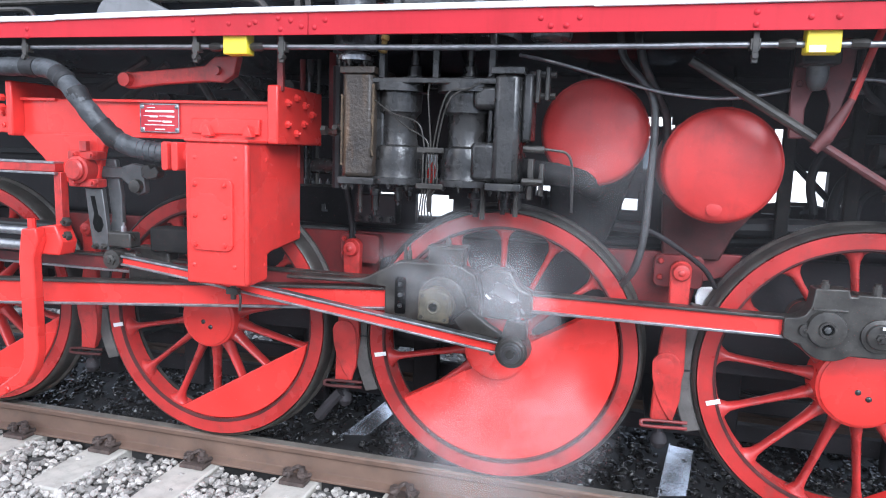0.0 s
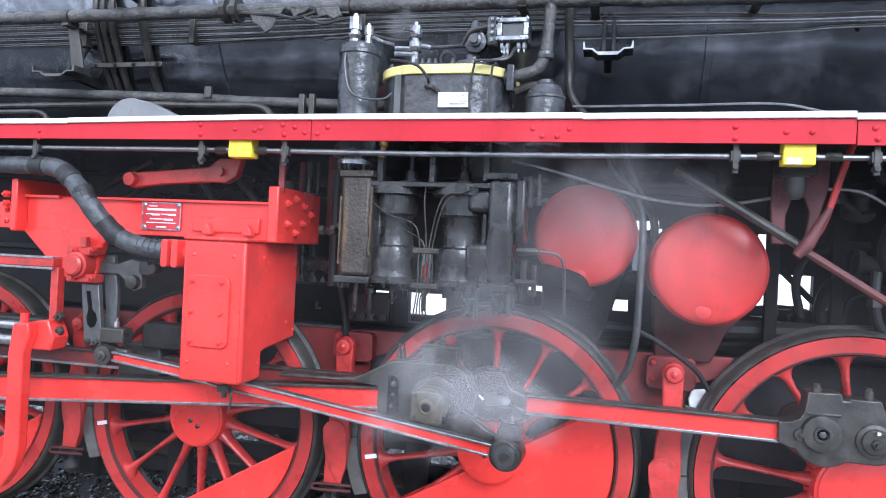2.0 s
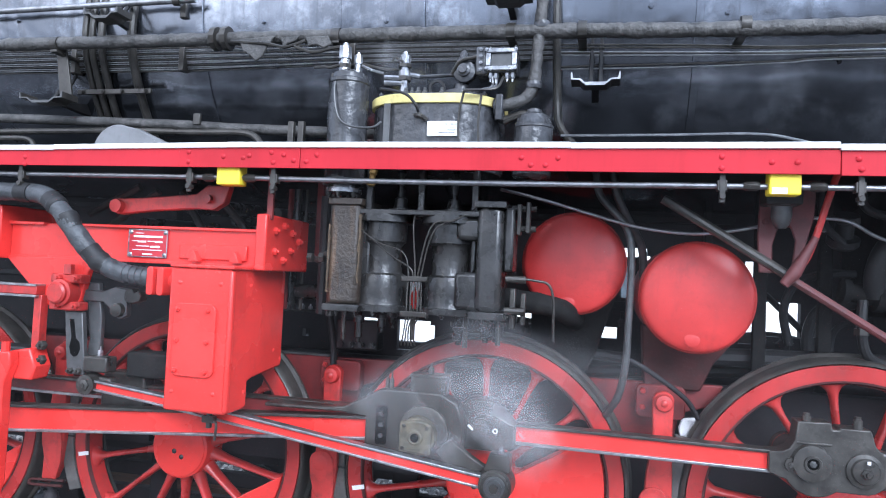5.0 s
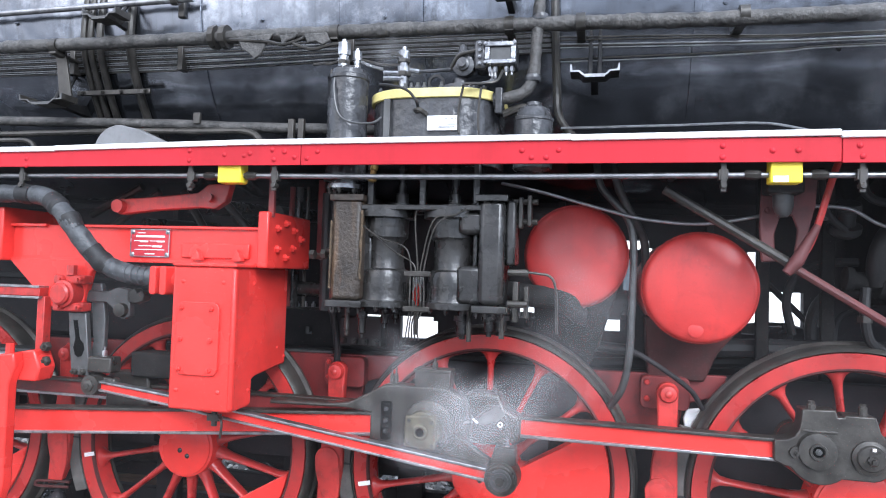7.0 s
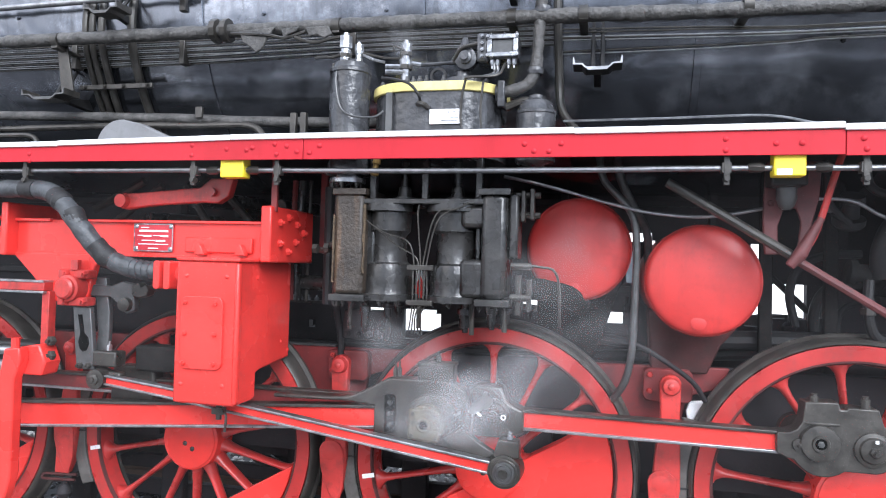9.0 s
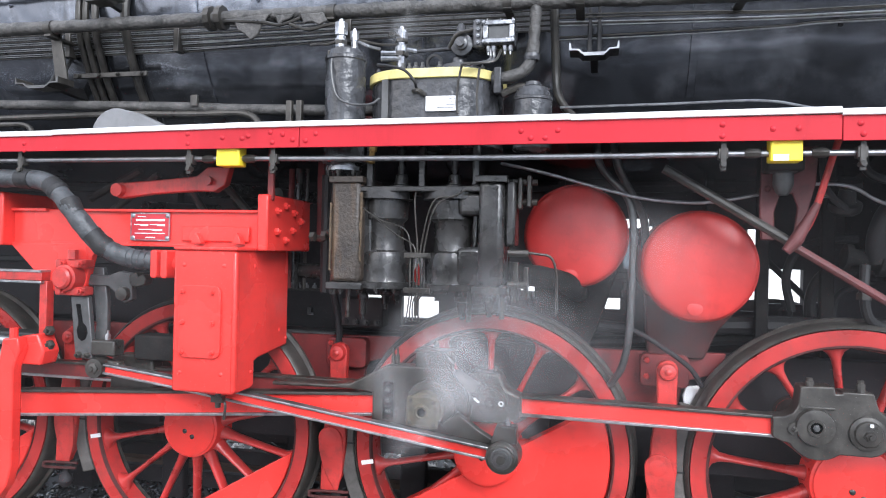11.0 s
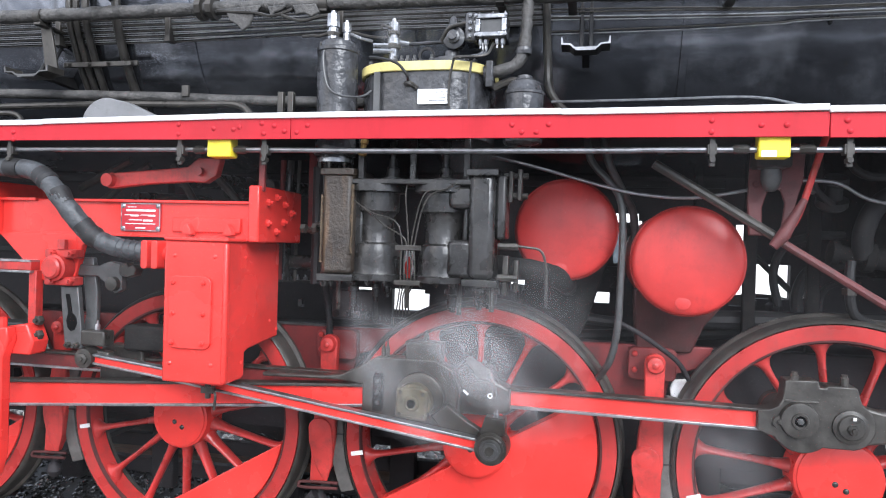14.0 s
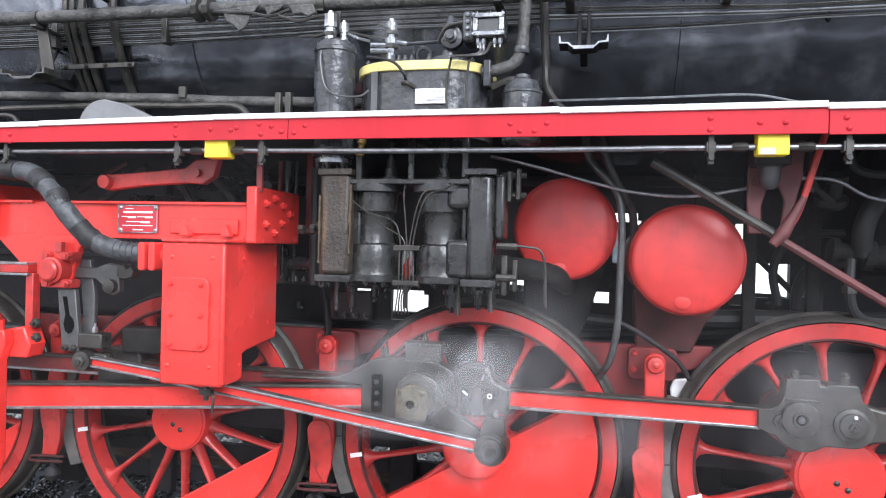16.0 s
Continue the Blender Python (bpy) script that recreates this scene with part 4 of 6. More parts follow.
        part("split_pin", ring(B(), (0.108, -0.315, 1.04), [(0.0, 0.012), (0.004, 0.012), (0.004, 0.007), (0.0, 0.007)], 14), WHITE, c)
        part("oil_cap", lathe(B(), (0.06, -0.19, 1.13), (0, 0, 1), [(0, 0.016), (0.03, 0.016), (0.035, 0.01), (0.05, 0.01)], 10), OILY, c)

# brake gear between the wheels
for hx in (-2.45, -0.79, 0.865, 2.5):
    plate_b = part("brake_bracket", prism(B(), [(hx - 0.4, 1.24), (hx + 0.28, 1.25), (hx + 0.24, 1.15), (hx + 0.08, 1.1), (hx + 0.06, 0.98), (hx - 0.1, 0.98), (hx - 0.12, 0.86), (hx - 0.22, 0.86), (hx - 0.26, 1.08), (hx - 0.4, 1.1)], 0.19, 0.225), RED_DIM, loco, "dark red brake hanger bracket", 0.006)
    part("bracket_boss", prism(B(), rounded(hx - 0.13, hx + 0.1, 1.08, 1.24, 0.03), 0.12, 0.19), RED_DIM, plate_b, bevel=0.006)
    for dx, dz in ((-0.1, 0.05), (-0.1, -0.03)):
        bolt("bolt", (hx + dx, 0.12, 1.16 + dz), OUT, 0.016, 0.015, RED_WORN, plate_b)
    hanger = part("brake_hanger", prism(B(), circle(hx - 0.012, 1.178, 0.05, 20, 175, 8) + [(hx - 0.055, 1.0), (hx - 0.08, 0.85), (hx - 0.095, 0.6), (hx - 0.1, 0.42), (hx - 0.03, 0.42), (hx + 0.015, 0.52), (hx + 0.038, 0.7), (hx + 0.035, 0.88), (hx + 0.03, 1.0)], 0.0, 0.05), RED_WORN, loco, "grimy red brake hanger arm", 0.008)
    part("hanger_pin", lathe(B(), (hx - 0.012, -0.03, 1.178), (0, 1, 0), [(0, 0.022), (0.004, 0.036), (0.03, 0.045)], 20), RED_WORN, hanger)
    bolt("pin_end", (hx - 0.012, -0.03, 1.178), OUT, 0.018, 0.01, RED_WORN, hanger, False)
    part("pivot_cap", lathe(B(), (hx - 0.05, -0.012, 0.72), (0, 1, 0), [(0, 0.03), (0.003, 0.045), (0.012, 0.05)], 24), RED_WORN, hanger)
    part("hanger_tongue", prism(B(), circle(hx - 0.045, 0.72, 0.066, 10, 170, 10) + [(hx - 0.105, 0.66), (hx - 0.085, 0.58), (hx - 0.045, 0.5), (hx + 0.0, 0.44), (hx + 0.028, 0.55), (hx + 0.03, 0.66)], -0.01, 0.004), RED_WORN, hanger, "pointed red lower arm", 0.004)
    part("hanger_toe", lathe(B(), (hx - 0.05, 0.03, 0.29), (0, 0, 1), [(0, 0.012), (0.012, 0.03), (0.04, 0.042), (0.07, 0.035), (0.09, 0.018), (0.15, 0.018)], 14), GRIME_SHADE, hanger, "greasy round knob")
    part("safety_loop", tube(B(), [(hx + 0.07, -0.02, 0.455), (hx - 0.12, -0.03, 0.45), (hx - 0.14, -0.04, 0.437), (hx - 0.12, -0.04, 0.424), (hx + 0.07, -0.03, 0.43)], 0.008, 8), SADDLE if hx < 0.5 else RED_DIM, hanger)
    part("brake_beam", box(B(), hx - 0.12, hx + 0.02, 0.0, 1.6, 0.42, 0.45), BLACK, hanger, bevel=0.004)
    wheel_x = hx + 0.785
    bx = circle(wheel_x, AXLE_Z, 0.715, 157, 206, 12) + circle(wheel_x, AXLE_Z, 0.79, 205, 158, 12)
    shoe = part("brake_shoe", prism(B(), bx, 0.03, 0.12), BRAKE, hanger, "grey cast-iron brake shoe", 0.006)
    part("shoe_gap", box(B(), wheel_x - 0.8, wheel_x - 0.7, 0.024, 0.03, 0.695, 0.703), BLACK, hanger)
part("pale_plate", prism(B(), [(0.945, 1.0), (1.07, 0.985), (1.065, 1.05), (1.08, 1.1), (0.955, 1.085), (0.94, 1.04)], 0.15, 0.17), WHITE, loco, "small pale metal plate", 0.006)
part("sand_pipe", tube(B(), [(-0.85, 0.0, 0.38), (-0.92, 0.0, 0.3), (-0.98, 0.0, 0.22)], 0.03, 10), GRIME_SHADE, loco)

# air reservoirs lying across the frame
for cx, cz, r, yf in ((0.973, 1.678, 0.252, -0.1), (0.413, 1.812, 0.247, -0.01)):
    res = part("air_reservoir", lathe(B(), (cx, yf - 0.03, cz), (0, 1, 0), [(0, 0.02), (0.002, r * 0.3), (0.006, r * 0.55), (0.014, r * 0.8), (0.021, r * 0.88), (0.024, r * 0.92), (0.032, r * 0.97), (0.05, r), (0.75, r)], 64), TANK_RED, loco, "red domed air reservoir end")
    part("plug", lathe(B(), (cx - 0.02, yf - 0.02, cz - 0.19), (0, 1, 0), [(0, 0.028), (0.002, 0.034), (0.03, 0.036)], 20), TANK_RED, res)
    part("weld_seam", ring(B(), (cx, yf, cz), [(0.028, r + 0.001), (0.03, r + 0.005), (0.038, r + 0.005), (0.04, r + 0.001)], 64), RED_WORN, res)
    # Left saddle is darker than the right: shade put into its colour.
    part("saddle", prism(B(), [(cx - 0.22, cz - r + 0.1), (cx + 0.22, cz - r + 0.1), (cx + 0.19, cz - r + 0.02), (cx + 0.12, 1.36), (cx + 0.06, 1.22), (cx - 0.2, 1.22), (cx - 0.21, 1.35)], yf + 0.25, yf + 0.4), SOOT_SHADE if cx < 0.5 else SADDLE, res, bevel=0.01)

# pipes and stays on the side
PIPES = (
    ("drain_pipe", [(0.5, -0.08, 2.26), (0.53, -0.1, 2.13), (0.646, -0.1, 1.995), (0.678, -0.1, 1.85), (0.675, -0.1, 1.55), (0.668, -0.1, 1.35), (0.64, -0.08, 1.2), (0.59, 0.0, 1.1)], 0.017, GREY, 0.1),
    ("drain_pipe", [(0.58, -0.05, 2.26), (0.61, -0.05, 2.13), (0.68, 0.02, 2.0), (0.74, 0.1, 1.88), (0.75, 0.15, 1.6)], 0.02, GREY, 0.1),
    ("exhaust_pipe", [(0.0, -0.2, 1.645), (0.1, -0.18, 1.633), (0.2, -0.17, 1.621), (0.3, -0.15, 1.608), (0.36, -0.1, 1.59), (0.4, 0.02, 1.56), (0.42, 0.2, 1.53), (0.42, 0.45, 1.5)], 0.052, SOOT_SHADE, 0.1),
    ("wavy_pipe", [(0.05, -0.05, 2.16), (0.2, -0.12, 2.12), (0.39, -0.15, 2.067), (0.56, -0.15, 2.02), (0.74, -0.15, 1.979), (0.98, -0.15, 1.965), (1.24, -0.15, 2.01), (1.33, -0.15, 2.04), (1.55, -0.15, 2.04), (1.75, -0.1, 1.96), (2.2, 0, 1.94)], 0.008, STEEL, 0),
    ("brake_pipe", [(0.68, 0.0, 1.37), (0.78, 0.0, 1.32), (0.95, 0.05, 1.2), (1.02, 0.1, 1.1)], 0.012, GRIME_SHADE, 0.1),
    ("thin_pipe", [(0.13, -0.35, 1.72), (0.25, -0.3, 1.72), (0.33, -0.28, 1.68), (0.345, -0.27, 1.45)], 0.006, OILY, 0),
)
for nm, pts, r, mat, rough in PIPES:
    part(nm, tube(B(), pts, r, 12, rough=rough), mat, loco)
stay = part("diagonal_stay_rod", tube(B(), [(0.79, -0.3, 2.1), (1.273, -0.3, 1.803), (1.3, -0.3, 1.78)], 0.021, 10, False), OILY, loco, "long diagonal stay rod")
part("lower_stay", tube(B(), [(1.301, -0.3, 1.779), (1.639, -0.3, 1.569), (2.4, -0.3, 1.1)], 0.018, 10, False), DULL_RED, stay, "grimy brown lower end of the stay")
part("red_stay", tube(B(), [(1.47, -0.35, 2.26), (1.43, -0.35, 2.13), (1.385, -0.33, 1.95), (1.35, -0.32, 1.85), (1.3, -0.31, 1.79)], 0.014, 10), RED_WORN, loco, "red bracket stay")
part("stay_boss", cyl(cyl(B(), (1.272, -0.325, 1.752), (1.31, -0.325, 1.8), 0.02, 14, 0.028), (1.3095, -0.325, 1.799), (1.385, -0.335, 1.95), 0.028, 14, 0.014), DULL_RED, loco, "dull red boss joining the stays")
part("stay_plate", prism(B(), [(1.2, 2.2), (1.42, 2.2), (1.41, 2.04), (1.37, 1.88), (1.33, 1.84), (1.34, 1.94), (1.32, 2.0), (1.27, 1.99), (1.25, 1.92), (1.255, 1.8), (1.2, 1.8), (1.19, 1.95)], -0.22, -0.2), DULL_RED, loco, "dull red bracket plate behind the drain valve", 0.006)
for z in (2.02, 2.12):
    bolt("bolt", (1.22, -0.22, z), OUT, 0.014, 0.012, DULL_RED, loco)
part("drain_valve", lathe(B(), (1.262, -0.3, 2.1), (0, 0, -1), [(0, 0.055), (0.02, 0.055), (0.025, 0.04), (0.07, 0.04), (0.1, 0.03), (0.115, 0.018)], 20), GREY, loco, "grimy grey drain valve cup")
part("valve_cap", box(B(), 1.19, 1.33, -0.36, -0.24, 2.08, 2.16), BLACK, loco, bevel=0.01)

for pts, r in (([(1.5, 0.45, 1.45), (1.47, 0.45, 1.62), (1.52, 0.45, 1.76), (1.64, 0.45, 1.82), (1.8, 0.45, 1.83)], 0.022), ([(1.62, 0.5, 1.3), (1.6, 0.5, 1.5), (1.66, 0.5, 1.64), (1.82, 0.5, 1.68)], 0.03), ([(1.72, 0.5, 1.3), (1.71, 0.5, 1.46), (1.75, 0.5, 1.56), (1.9, 0.5, 1.6)], 0.016)):
    part("injector_hose", tube(B(), pts, r, 10), BLACK, loco, "black hose behind the stays")
inj = part("injector", lathe(B(), (1.62, 0.12, 1.74), (1, 0, -0.12), [(0, 0.03), (0.01, 0.06), (0.04, 0.06), (0.045, 0.042), (0.14, 0.045), (0.15, 0.07), (0.19, 0.07), (0.2, 0.05), (0.34, 0.055), (0.35, 0.08), (0.39, 0.08), (0.4, 0.05), (0.6, 0.045)], 20), SOOT_SHADE, loco, "dull black injector body behind the stays")
part("injector_elbow", tube(B(), [(1.76, 0.1, 1.72), (1.75, 0.06, 1.84), (1.8, 0.05, 1.96), (1.92, 0.06, 2.02), (2.2, 0.08, 2.05)], 0.045, 14), BLACK, inj)
part("injector_bonnet", lathe(B(), (1.62, 0.1, 1.94), (0, -0.5, 1), [(0, 0.05), (0.02, 0.07), (0.05, 0.07), (0.055, 0.04), (0.12, 0.035), (0.13, 0.055), (0.16, 0.05)], 16), BLACK, inj)
for k in range(6):
    a = math.pi * k / 3
    bolt("flange_bolt", (1.79, 0.12 - 0.055 * math.cos(a), 1.72 + 0.055 * math.sin(a)), (-1, 0, 0), 0.01, 0.012, OILY, inj)
for pts, r in (([(1.5, 0.02, 2.24), (1.52, 0.02, 2.05), (1.6, 0.03, 1.96), (1.64, 0.06, 1.94)], 0.016), ([(1.66, 0.0, 2.24), (1.68, 0.0, 2.12), (1.78, 0.0, 2.08), (1.95, 0.0, 2.1), (2.2, 0.0, 2.14)], 0.02), ([(1.7, 0.06, 1.7), (1.69, 0.04, 1.58), (1.72, 0.06, 1.46), (1.82, 0.1, 1.4)], 0.022), ([(1.88, 0.06, 1.68), (1.9, 0.02, 1.56), (1.96, 0.0, 1.5), (2.1, 0.0, 1.48)], 0.018)):
    part("injector_pipe", tube(B(), pts, r, 10), BLACK, inj)
for x, z in ((1.69, 1.56), (1.52, 2.02), (1.9, 1.57)):
    part("union_nut", lathe(B(), (x, 0.04, z - 0.015), (0, 0, 1), [(0, 0.032), (0.03, 0.032)], 6), OILY, inj)

# air pump
pump = part("air_pump", prism(B(), [(x, z) for x, z in rounded(-0.555, 0.06, -0.42, 0.1, 0.2, 8)], 0, 1), PUMP, loco, "dark grey compound air pump with a yellow band", 0.004)
pm = Matrix(((1, 0, 0, 0), (0, 0, 1, 0), (0, 1, 0, 0), (0, 0, 0, 1)))
for v in pump.data.vertices:
    x, h, y = v.co
    v.co = (x, y, 2.2 + 0.3 * h)
band = B()
prism(band, rounded(-0.568, 0.073, -0.433, 0.113, 0.21, 8), 0, 1)
band_ob = part("top_band", band, PALE_YELLOW, pump, "faded yellow band round the cylinder top", 0.003)
for v in band_ob.data.vertices:
    x, h, y = v.co
    v.co = (x, y, 2.497 + 0.042 * h)
topb = B()
prism(topb, rounded(-0.54, 0.045, -0.405, 0.08, 0.19, 8), 0, 1)
top_ob = part("cylinder_cover", topb, PUMP, pump)
for v in top_ob.data.vertices:
    x, h, y = v.co
    v.co = (x, y, 2.53 + 0.02 * h)
for x in (-0.49, -0.4, -0.33, -0.24, -0.05, 0.0):
    bolt("cover_bolt", (x, -0.36, 2.548), (0, 0, 1), 0.012, 0.009, PUMP, pump)
part("cladding_seam", box(B(), -0.45, -0.42, -0.428, -0.36, 2.21, 2.495), GREY, pump, "bare worn cladding seam")
pl = part("pump_plate", box(B(), -0.243, -0.1, -0.432, -0.419, 2.345, 2.412), WHITE, pump, "small white data plate", 0.002)
for z, a, b in ((2.398, -0.16, -0.11), (2.385, -0.15, -0.12), (2.372, -0.15, -0.11), (2.36, -0.19, -0.115)):
    part("lettering_bar", box(B(), a, b, -0.4335, -0.431, z - 0.003, z + 0.003), SILVER, pump)
part("drip_hook", tube(B(), [(-0.3, -0.425, 2.44), (-0.27, -0.46, 2.43), (-0.25, -0.43, 2.42)], 0.012, 8), OILY, pump)
part("handle", tube(B(), [(-0.47, -0.44, 2.56), (-0.4, -0.46, 2.545), (-0.33, -0.47, 2.52), (-0.29, -0.46, 2.475), (-0.285, -0.44, 2.45)], 0.0065, 8), BLACK, pump)
for pts in ([(-0.08, -0.45, 2.53), (-0.06, -0.47, 2.54), (0.06, -0.45, 2.55), (0.085, -0.38, 2.62)], [(-0.08, -0.45, 2.53), (-0.095, -0.44, 2.46), (-0.1, -0.435, 2.38), (-0.095, -0.435, 2.33)], [(0.0, -0.44, 2.53), (-0.005, -0.44, 2.48), (-0.01, -0.435, 2.4), (-0.005, -0.435, 2.32)]):
    part("thin_pipe", tube(B(), pts, 0.006, 6), OILY, pump)

# pump: lower air cylinders, valve chests and columns
for cx, r in ((-0.465, 0.1), (-0.14, 0.1)):
    part("air_cylinder", lathe(B(), (cx, -0.27, 1.545), (0, 0, 1), [(0, r + 0.045), (0.028, r + 0.045), (0.03, r + 0.02), (0.05, r + 0.014), (0.085, r + 0.016), (0.15, r + 0.014), (0.168, r + 0.008), (0.178, r - 0.008), (0.19, r - 0.012), (0.3, r - 0.012), (0.315, r - 0.006), (0.325, r + 0.004), (0.41, r + 0.006), (0.415, r + 0.04), (0.45, r + 0.04)], 40), CAST_SHADE, pump, "grey ribbed air cylinder")
    for k in range(10):
        a = 2 * math.pi * (k + 0.5) / 10
        bolt("flange_bolt", (cx + (r + 0.03) * math.cos(a), -0.27 + (r + 0.03) * math.sin(a), 1.545), (0, 0, -1), 0.012, 0.014, CAST_SHADE, pump)
part("valve_chest", box(B(), -0.69, -0.545, -0.41, -0.15, 1.57, 2.04), RUST, pump, "rust-streaked valve chest", 0.02)
part("valve_chest", box(B(), 0.0, 0.115, -0.41, -0.15, 1.57, 2.04), CAST_SHADE, pump, "grey valve chest", 0.025)
part("chest_bridge", box(B(), -0.1, 0.02, -0.385, -0.2, 1.57, 1.745), CAST_SHADE, pump, bevel=0.022)
part("chest_bridge", box(B(), -0.1, 0.02, -0.38, -0.2, 1.885, 1.99), CAST_SHADE, pump, bevel=0.022)
part("chest_rib", box(B(), -0.035, -0.015, -0.33, -0.2, 1.74, 1.89), CAST_SHADE, pump, bevel=0.004)
part("chest_bridge", box(B(), -0.57, -0.51, -0.35, -0.2, 1.57, 1.98), CAST_SHADE, pump, bevel=0.012)
for a, b in ((-0.705, -0.53), (-0.02, 0.135)):
    part("chest_flange", box(B(), a, b, -0.425, -0.13, 1.538, 1.57), CAST_SHADE, pump, bevel=0.004)
    part("chest_flange", box(B(), a + 0.005, b - 0.005, -0.42, -0.13, 2.03, 2.06), RUST if a < -0.6 else CAST_SHADE, pump, bevel=0.004)
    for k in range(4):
        bolt("flange_bolt", (a + 0.02 + (b - a - 0.04) * k / 3, -0.4, 1.538), (0, 0, -1), 0.011, 0.016, CAST_SHADE, pump)
part("side_pad", box(B(), 0.115, 0.16, -0.36, -0.2, 1.75, 2.04), CAST_SHADE, pump, bevel=0.012)
part("bed_plate", box(B(), -0.56, 0.02, -0.4, -0.12, 1.99, 2.015), CAST_SHADE, pump, bevel=0.005)
for x in (-0.52, -0.27, -0.02):
    part("column", box(B(), x - 0.015, x + 0.015, -0.37, -0.33, 2.01, 2.21), CAST_SHADE, pump, bevel=0.004)
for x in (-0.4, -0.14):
    part("piston_gland", lathe(B(), (x, -0.25, 2.01), (0, 0, 1), [(0, 0.055), (0.02, 0.055), (0.025, 0.035), (0.07, 0.03), (0.075, 0.018), (0.2, 0.018)], 20), CAST_SHADE, pump)
for x, z0 in ((-0.64, 1.4), (-0.3, 1.42), (-0.05, 1.4), (0.1, 1.42)):
    part("drip_pipe", tube(B(), [(x, -0.3, 1.55), (x, -0.3, z0)], 0.012, 8, False), OILY, pump)
for k in range(5):
    x = -0.298 + 0.016 * k
    top = ([(-0.56, -0.4, 1.93), (-0.45, -0.42, 1.86), (-0.33, -0.43, 1.82)], [(-0.48, -0.4, 1.87), (-0.38, -0.42, 1.8)], [(-0.29, -0.38, 2.0), (-0.285, -0.42, 1.93)], [(0.0, -0.36, 2.04), (-0.1, -0.42, 1.97), (-0.2, -0.43, 1.94)], [(-0.05, -0.38, 1.98), (-0.18, -0.43, 1.93)])[k]
    low = [(x, -0.43, 1.55), (x - 0.008 - 0.006 * k, -0.42, 1.48), (x - 0.03, -0.38, 1.4)]
    part("lubrication_pipe", tube(B(), top + [(x, -0.43, 1.74), (x, -0.43, 1.65)] + low, 0.0036, 6), OILY, pump)
for z in (1.702, 1.545):
    part("pipe_clip", box(B(), -0.325, -0.205, -0.442, -0.428, z - 0.012, z + 0.012), OILY, pump, bevel=0.003)
part("side_fitting", box(B(), 0.165, 0.185, -0.32, -0.28, 1.92, 2.06), OILY, pump, bevel=0.004)
part("side_fitting", box(B(), 0.205, 0.225, -0.32, -0.28, 1.93, 2.07), OILY, pump, bevel=0.004)
for z in (1.95, 2.04):
    part("fitting_nut", cyl(B(), (0.14, -0.3, z), (0.25, -0.3, z), 0.014, 8), OILY, pump)
for z in (1.72, 1.58):
    part("fitting_nut", cyl(B(), (0.13, -0.35, z), (0.22, -0.35, z), 0.016, 8), OILY, pump)
part("side_fitting", box(B(), 0.15, 0.175, -0.34, -0.3, 1.5, 1.68), OILY, pump, bevel=0.004)
part("side_fitting", box(B(), 0.2, 0.22, -0.34, -0.3, 1.52, 1.66), OILY, pump, bevel=0.004)
part("elbow", tube(B(), [(-0.7, -0.28, 1.8), (-0.76, -0.27, 1.8), (-0.8, -0.24, 1.77), (-0.86, -0.2, 1.78)], 0.016, 8), OILY, pump)
for x, z in ((-0.73, 1.8), (-0.78, 1.785), (-0.84, 1.78)):
    part("union_nut", lathe(B(), (x, -0.27, z), (1, 0, 0), [(-0.012, 0.024), (0.012, 0.024)], 6), OILY, pump)
for x0, zs in ((-0.692, (1.62, 1.65, 1.69, 1.72, 1.76, 1.79, 1.83, 1.86, 1.9, 1.93)), (-0.545, (1.66, 1.7, 1.72, 1.76, 1.8, 1.84, 1.87, 1.9, 1.94, 1.98))):
    rc = random.Random(int(-x0 * 1000))
    left, right = [], []
    for z in zs:
        left.append((x0 - rc.uniform(0.001, 0.007), z + rc.uniform(-0.01, 0.01)))
        right.append((x0 + rc.uniform(0.001, 0.008), z + rc.uniform(-0.02, 0.02)))
    part("crust", prism(B(), left + right[::-1], -0.414, -0.398), CRUST, pump, "flaking ochre crust", 0.003)
for x, y, z0, z1, r in ((-0.6, -0.2, 1.38, 1.54, 0.02), (-0.5, -0.15, 1.43, 1.54, 0.02), (-0.46, -0.1, 1.45, 1.54, 0.02), (-0.1, -0.2, 1.4, 1.54, 0.03), (0.03, -0.22, 1.42, 1.54, 0.025), (0.07, -0.15, 1.42, 1.54, 0.035)):
    part("drain_fitting", lathe(B(), (x, y, z0), (0, 0, 1), [(0, r * 0.5), (0.02, r * 0.5), (0.025, r), ((z1 - z0) * 0.6, r), ((z1 - z0) * 0.62, r * 1.4), ((z1 - z0) * 0.8, r * 1.4), ((z1 - z0) * 0.82, r * 0.8), (z1 - z0, r * 0.8)], 12), CAST_SHADE, pump)
part("pipe_column", tube(B(), [(-0.75, -0.2, 1.5), (-0.75, -0.2, 2.1)], 0.025, 10, False), OILY, pump)
part("pipe_column", tube(B(), [(-0.84, -0.1, 1.5), (-0.84, -0.1, 2.1)], 0.03, 10, False), BLACK, pump)

for x, r in ((-0.36, 0.014), (-0.33, 0.011), (-0.3, 0.014), (-0.27, 0.011), (-0.19, 0.012)):
    part("cover_fitting", lathe(B(), (x, -0.4, 2.545), (0, 0, 1), [(0, r), (0.012, r), (0.015, r * 0.6), (0.028, r * 0.6)], 6), GREY, pump)
# oil cylinder, valves and pressure regulator on top
oilc = part("oil_cylinder", lathe(B(), (-0.655, -0.35, 1.98), (0, 0, 1), [(0.14, 0.03), (0.145, 0.1), (0.165, 0.1), (0.168, 0.095), (0.62, 0.095), (0.625, 0.1), (0.64, 0.1), (0.645, 0.093), (0.67, 0.085), (0.69, 0.05), (0.695, 0.02)], 40), PUMP, loco, "wet dark grey upright oil cylinder")
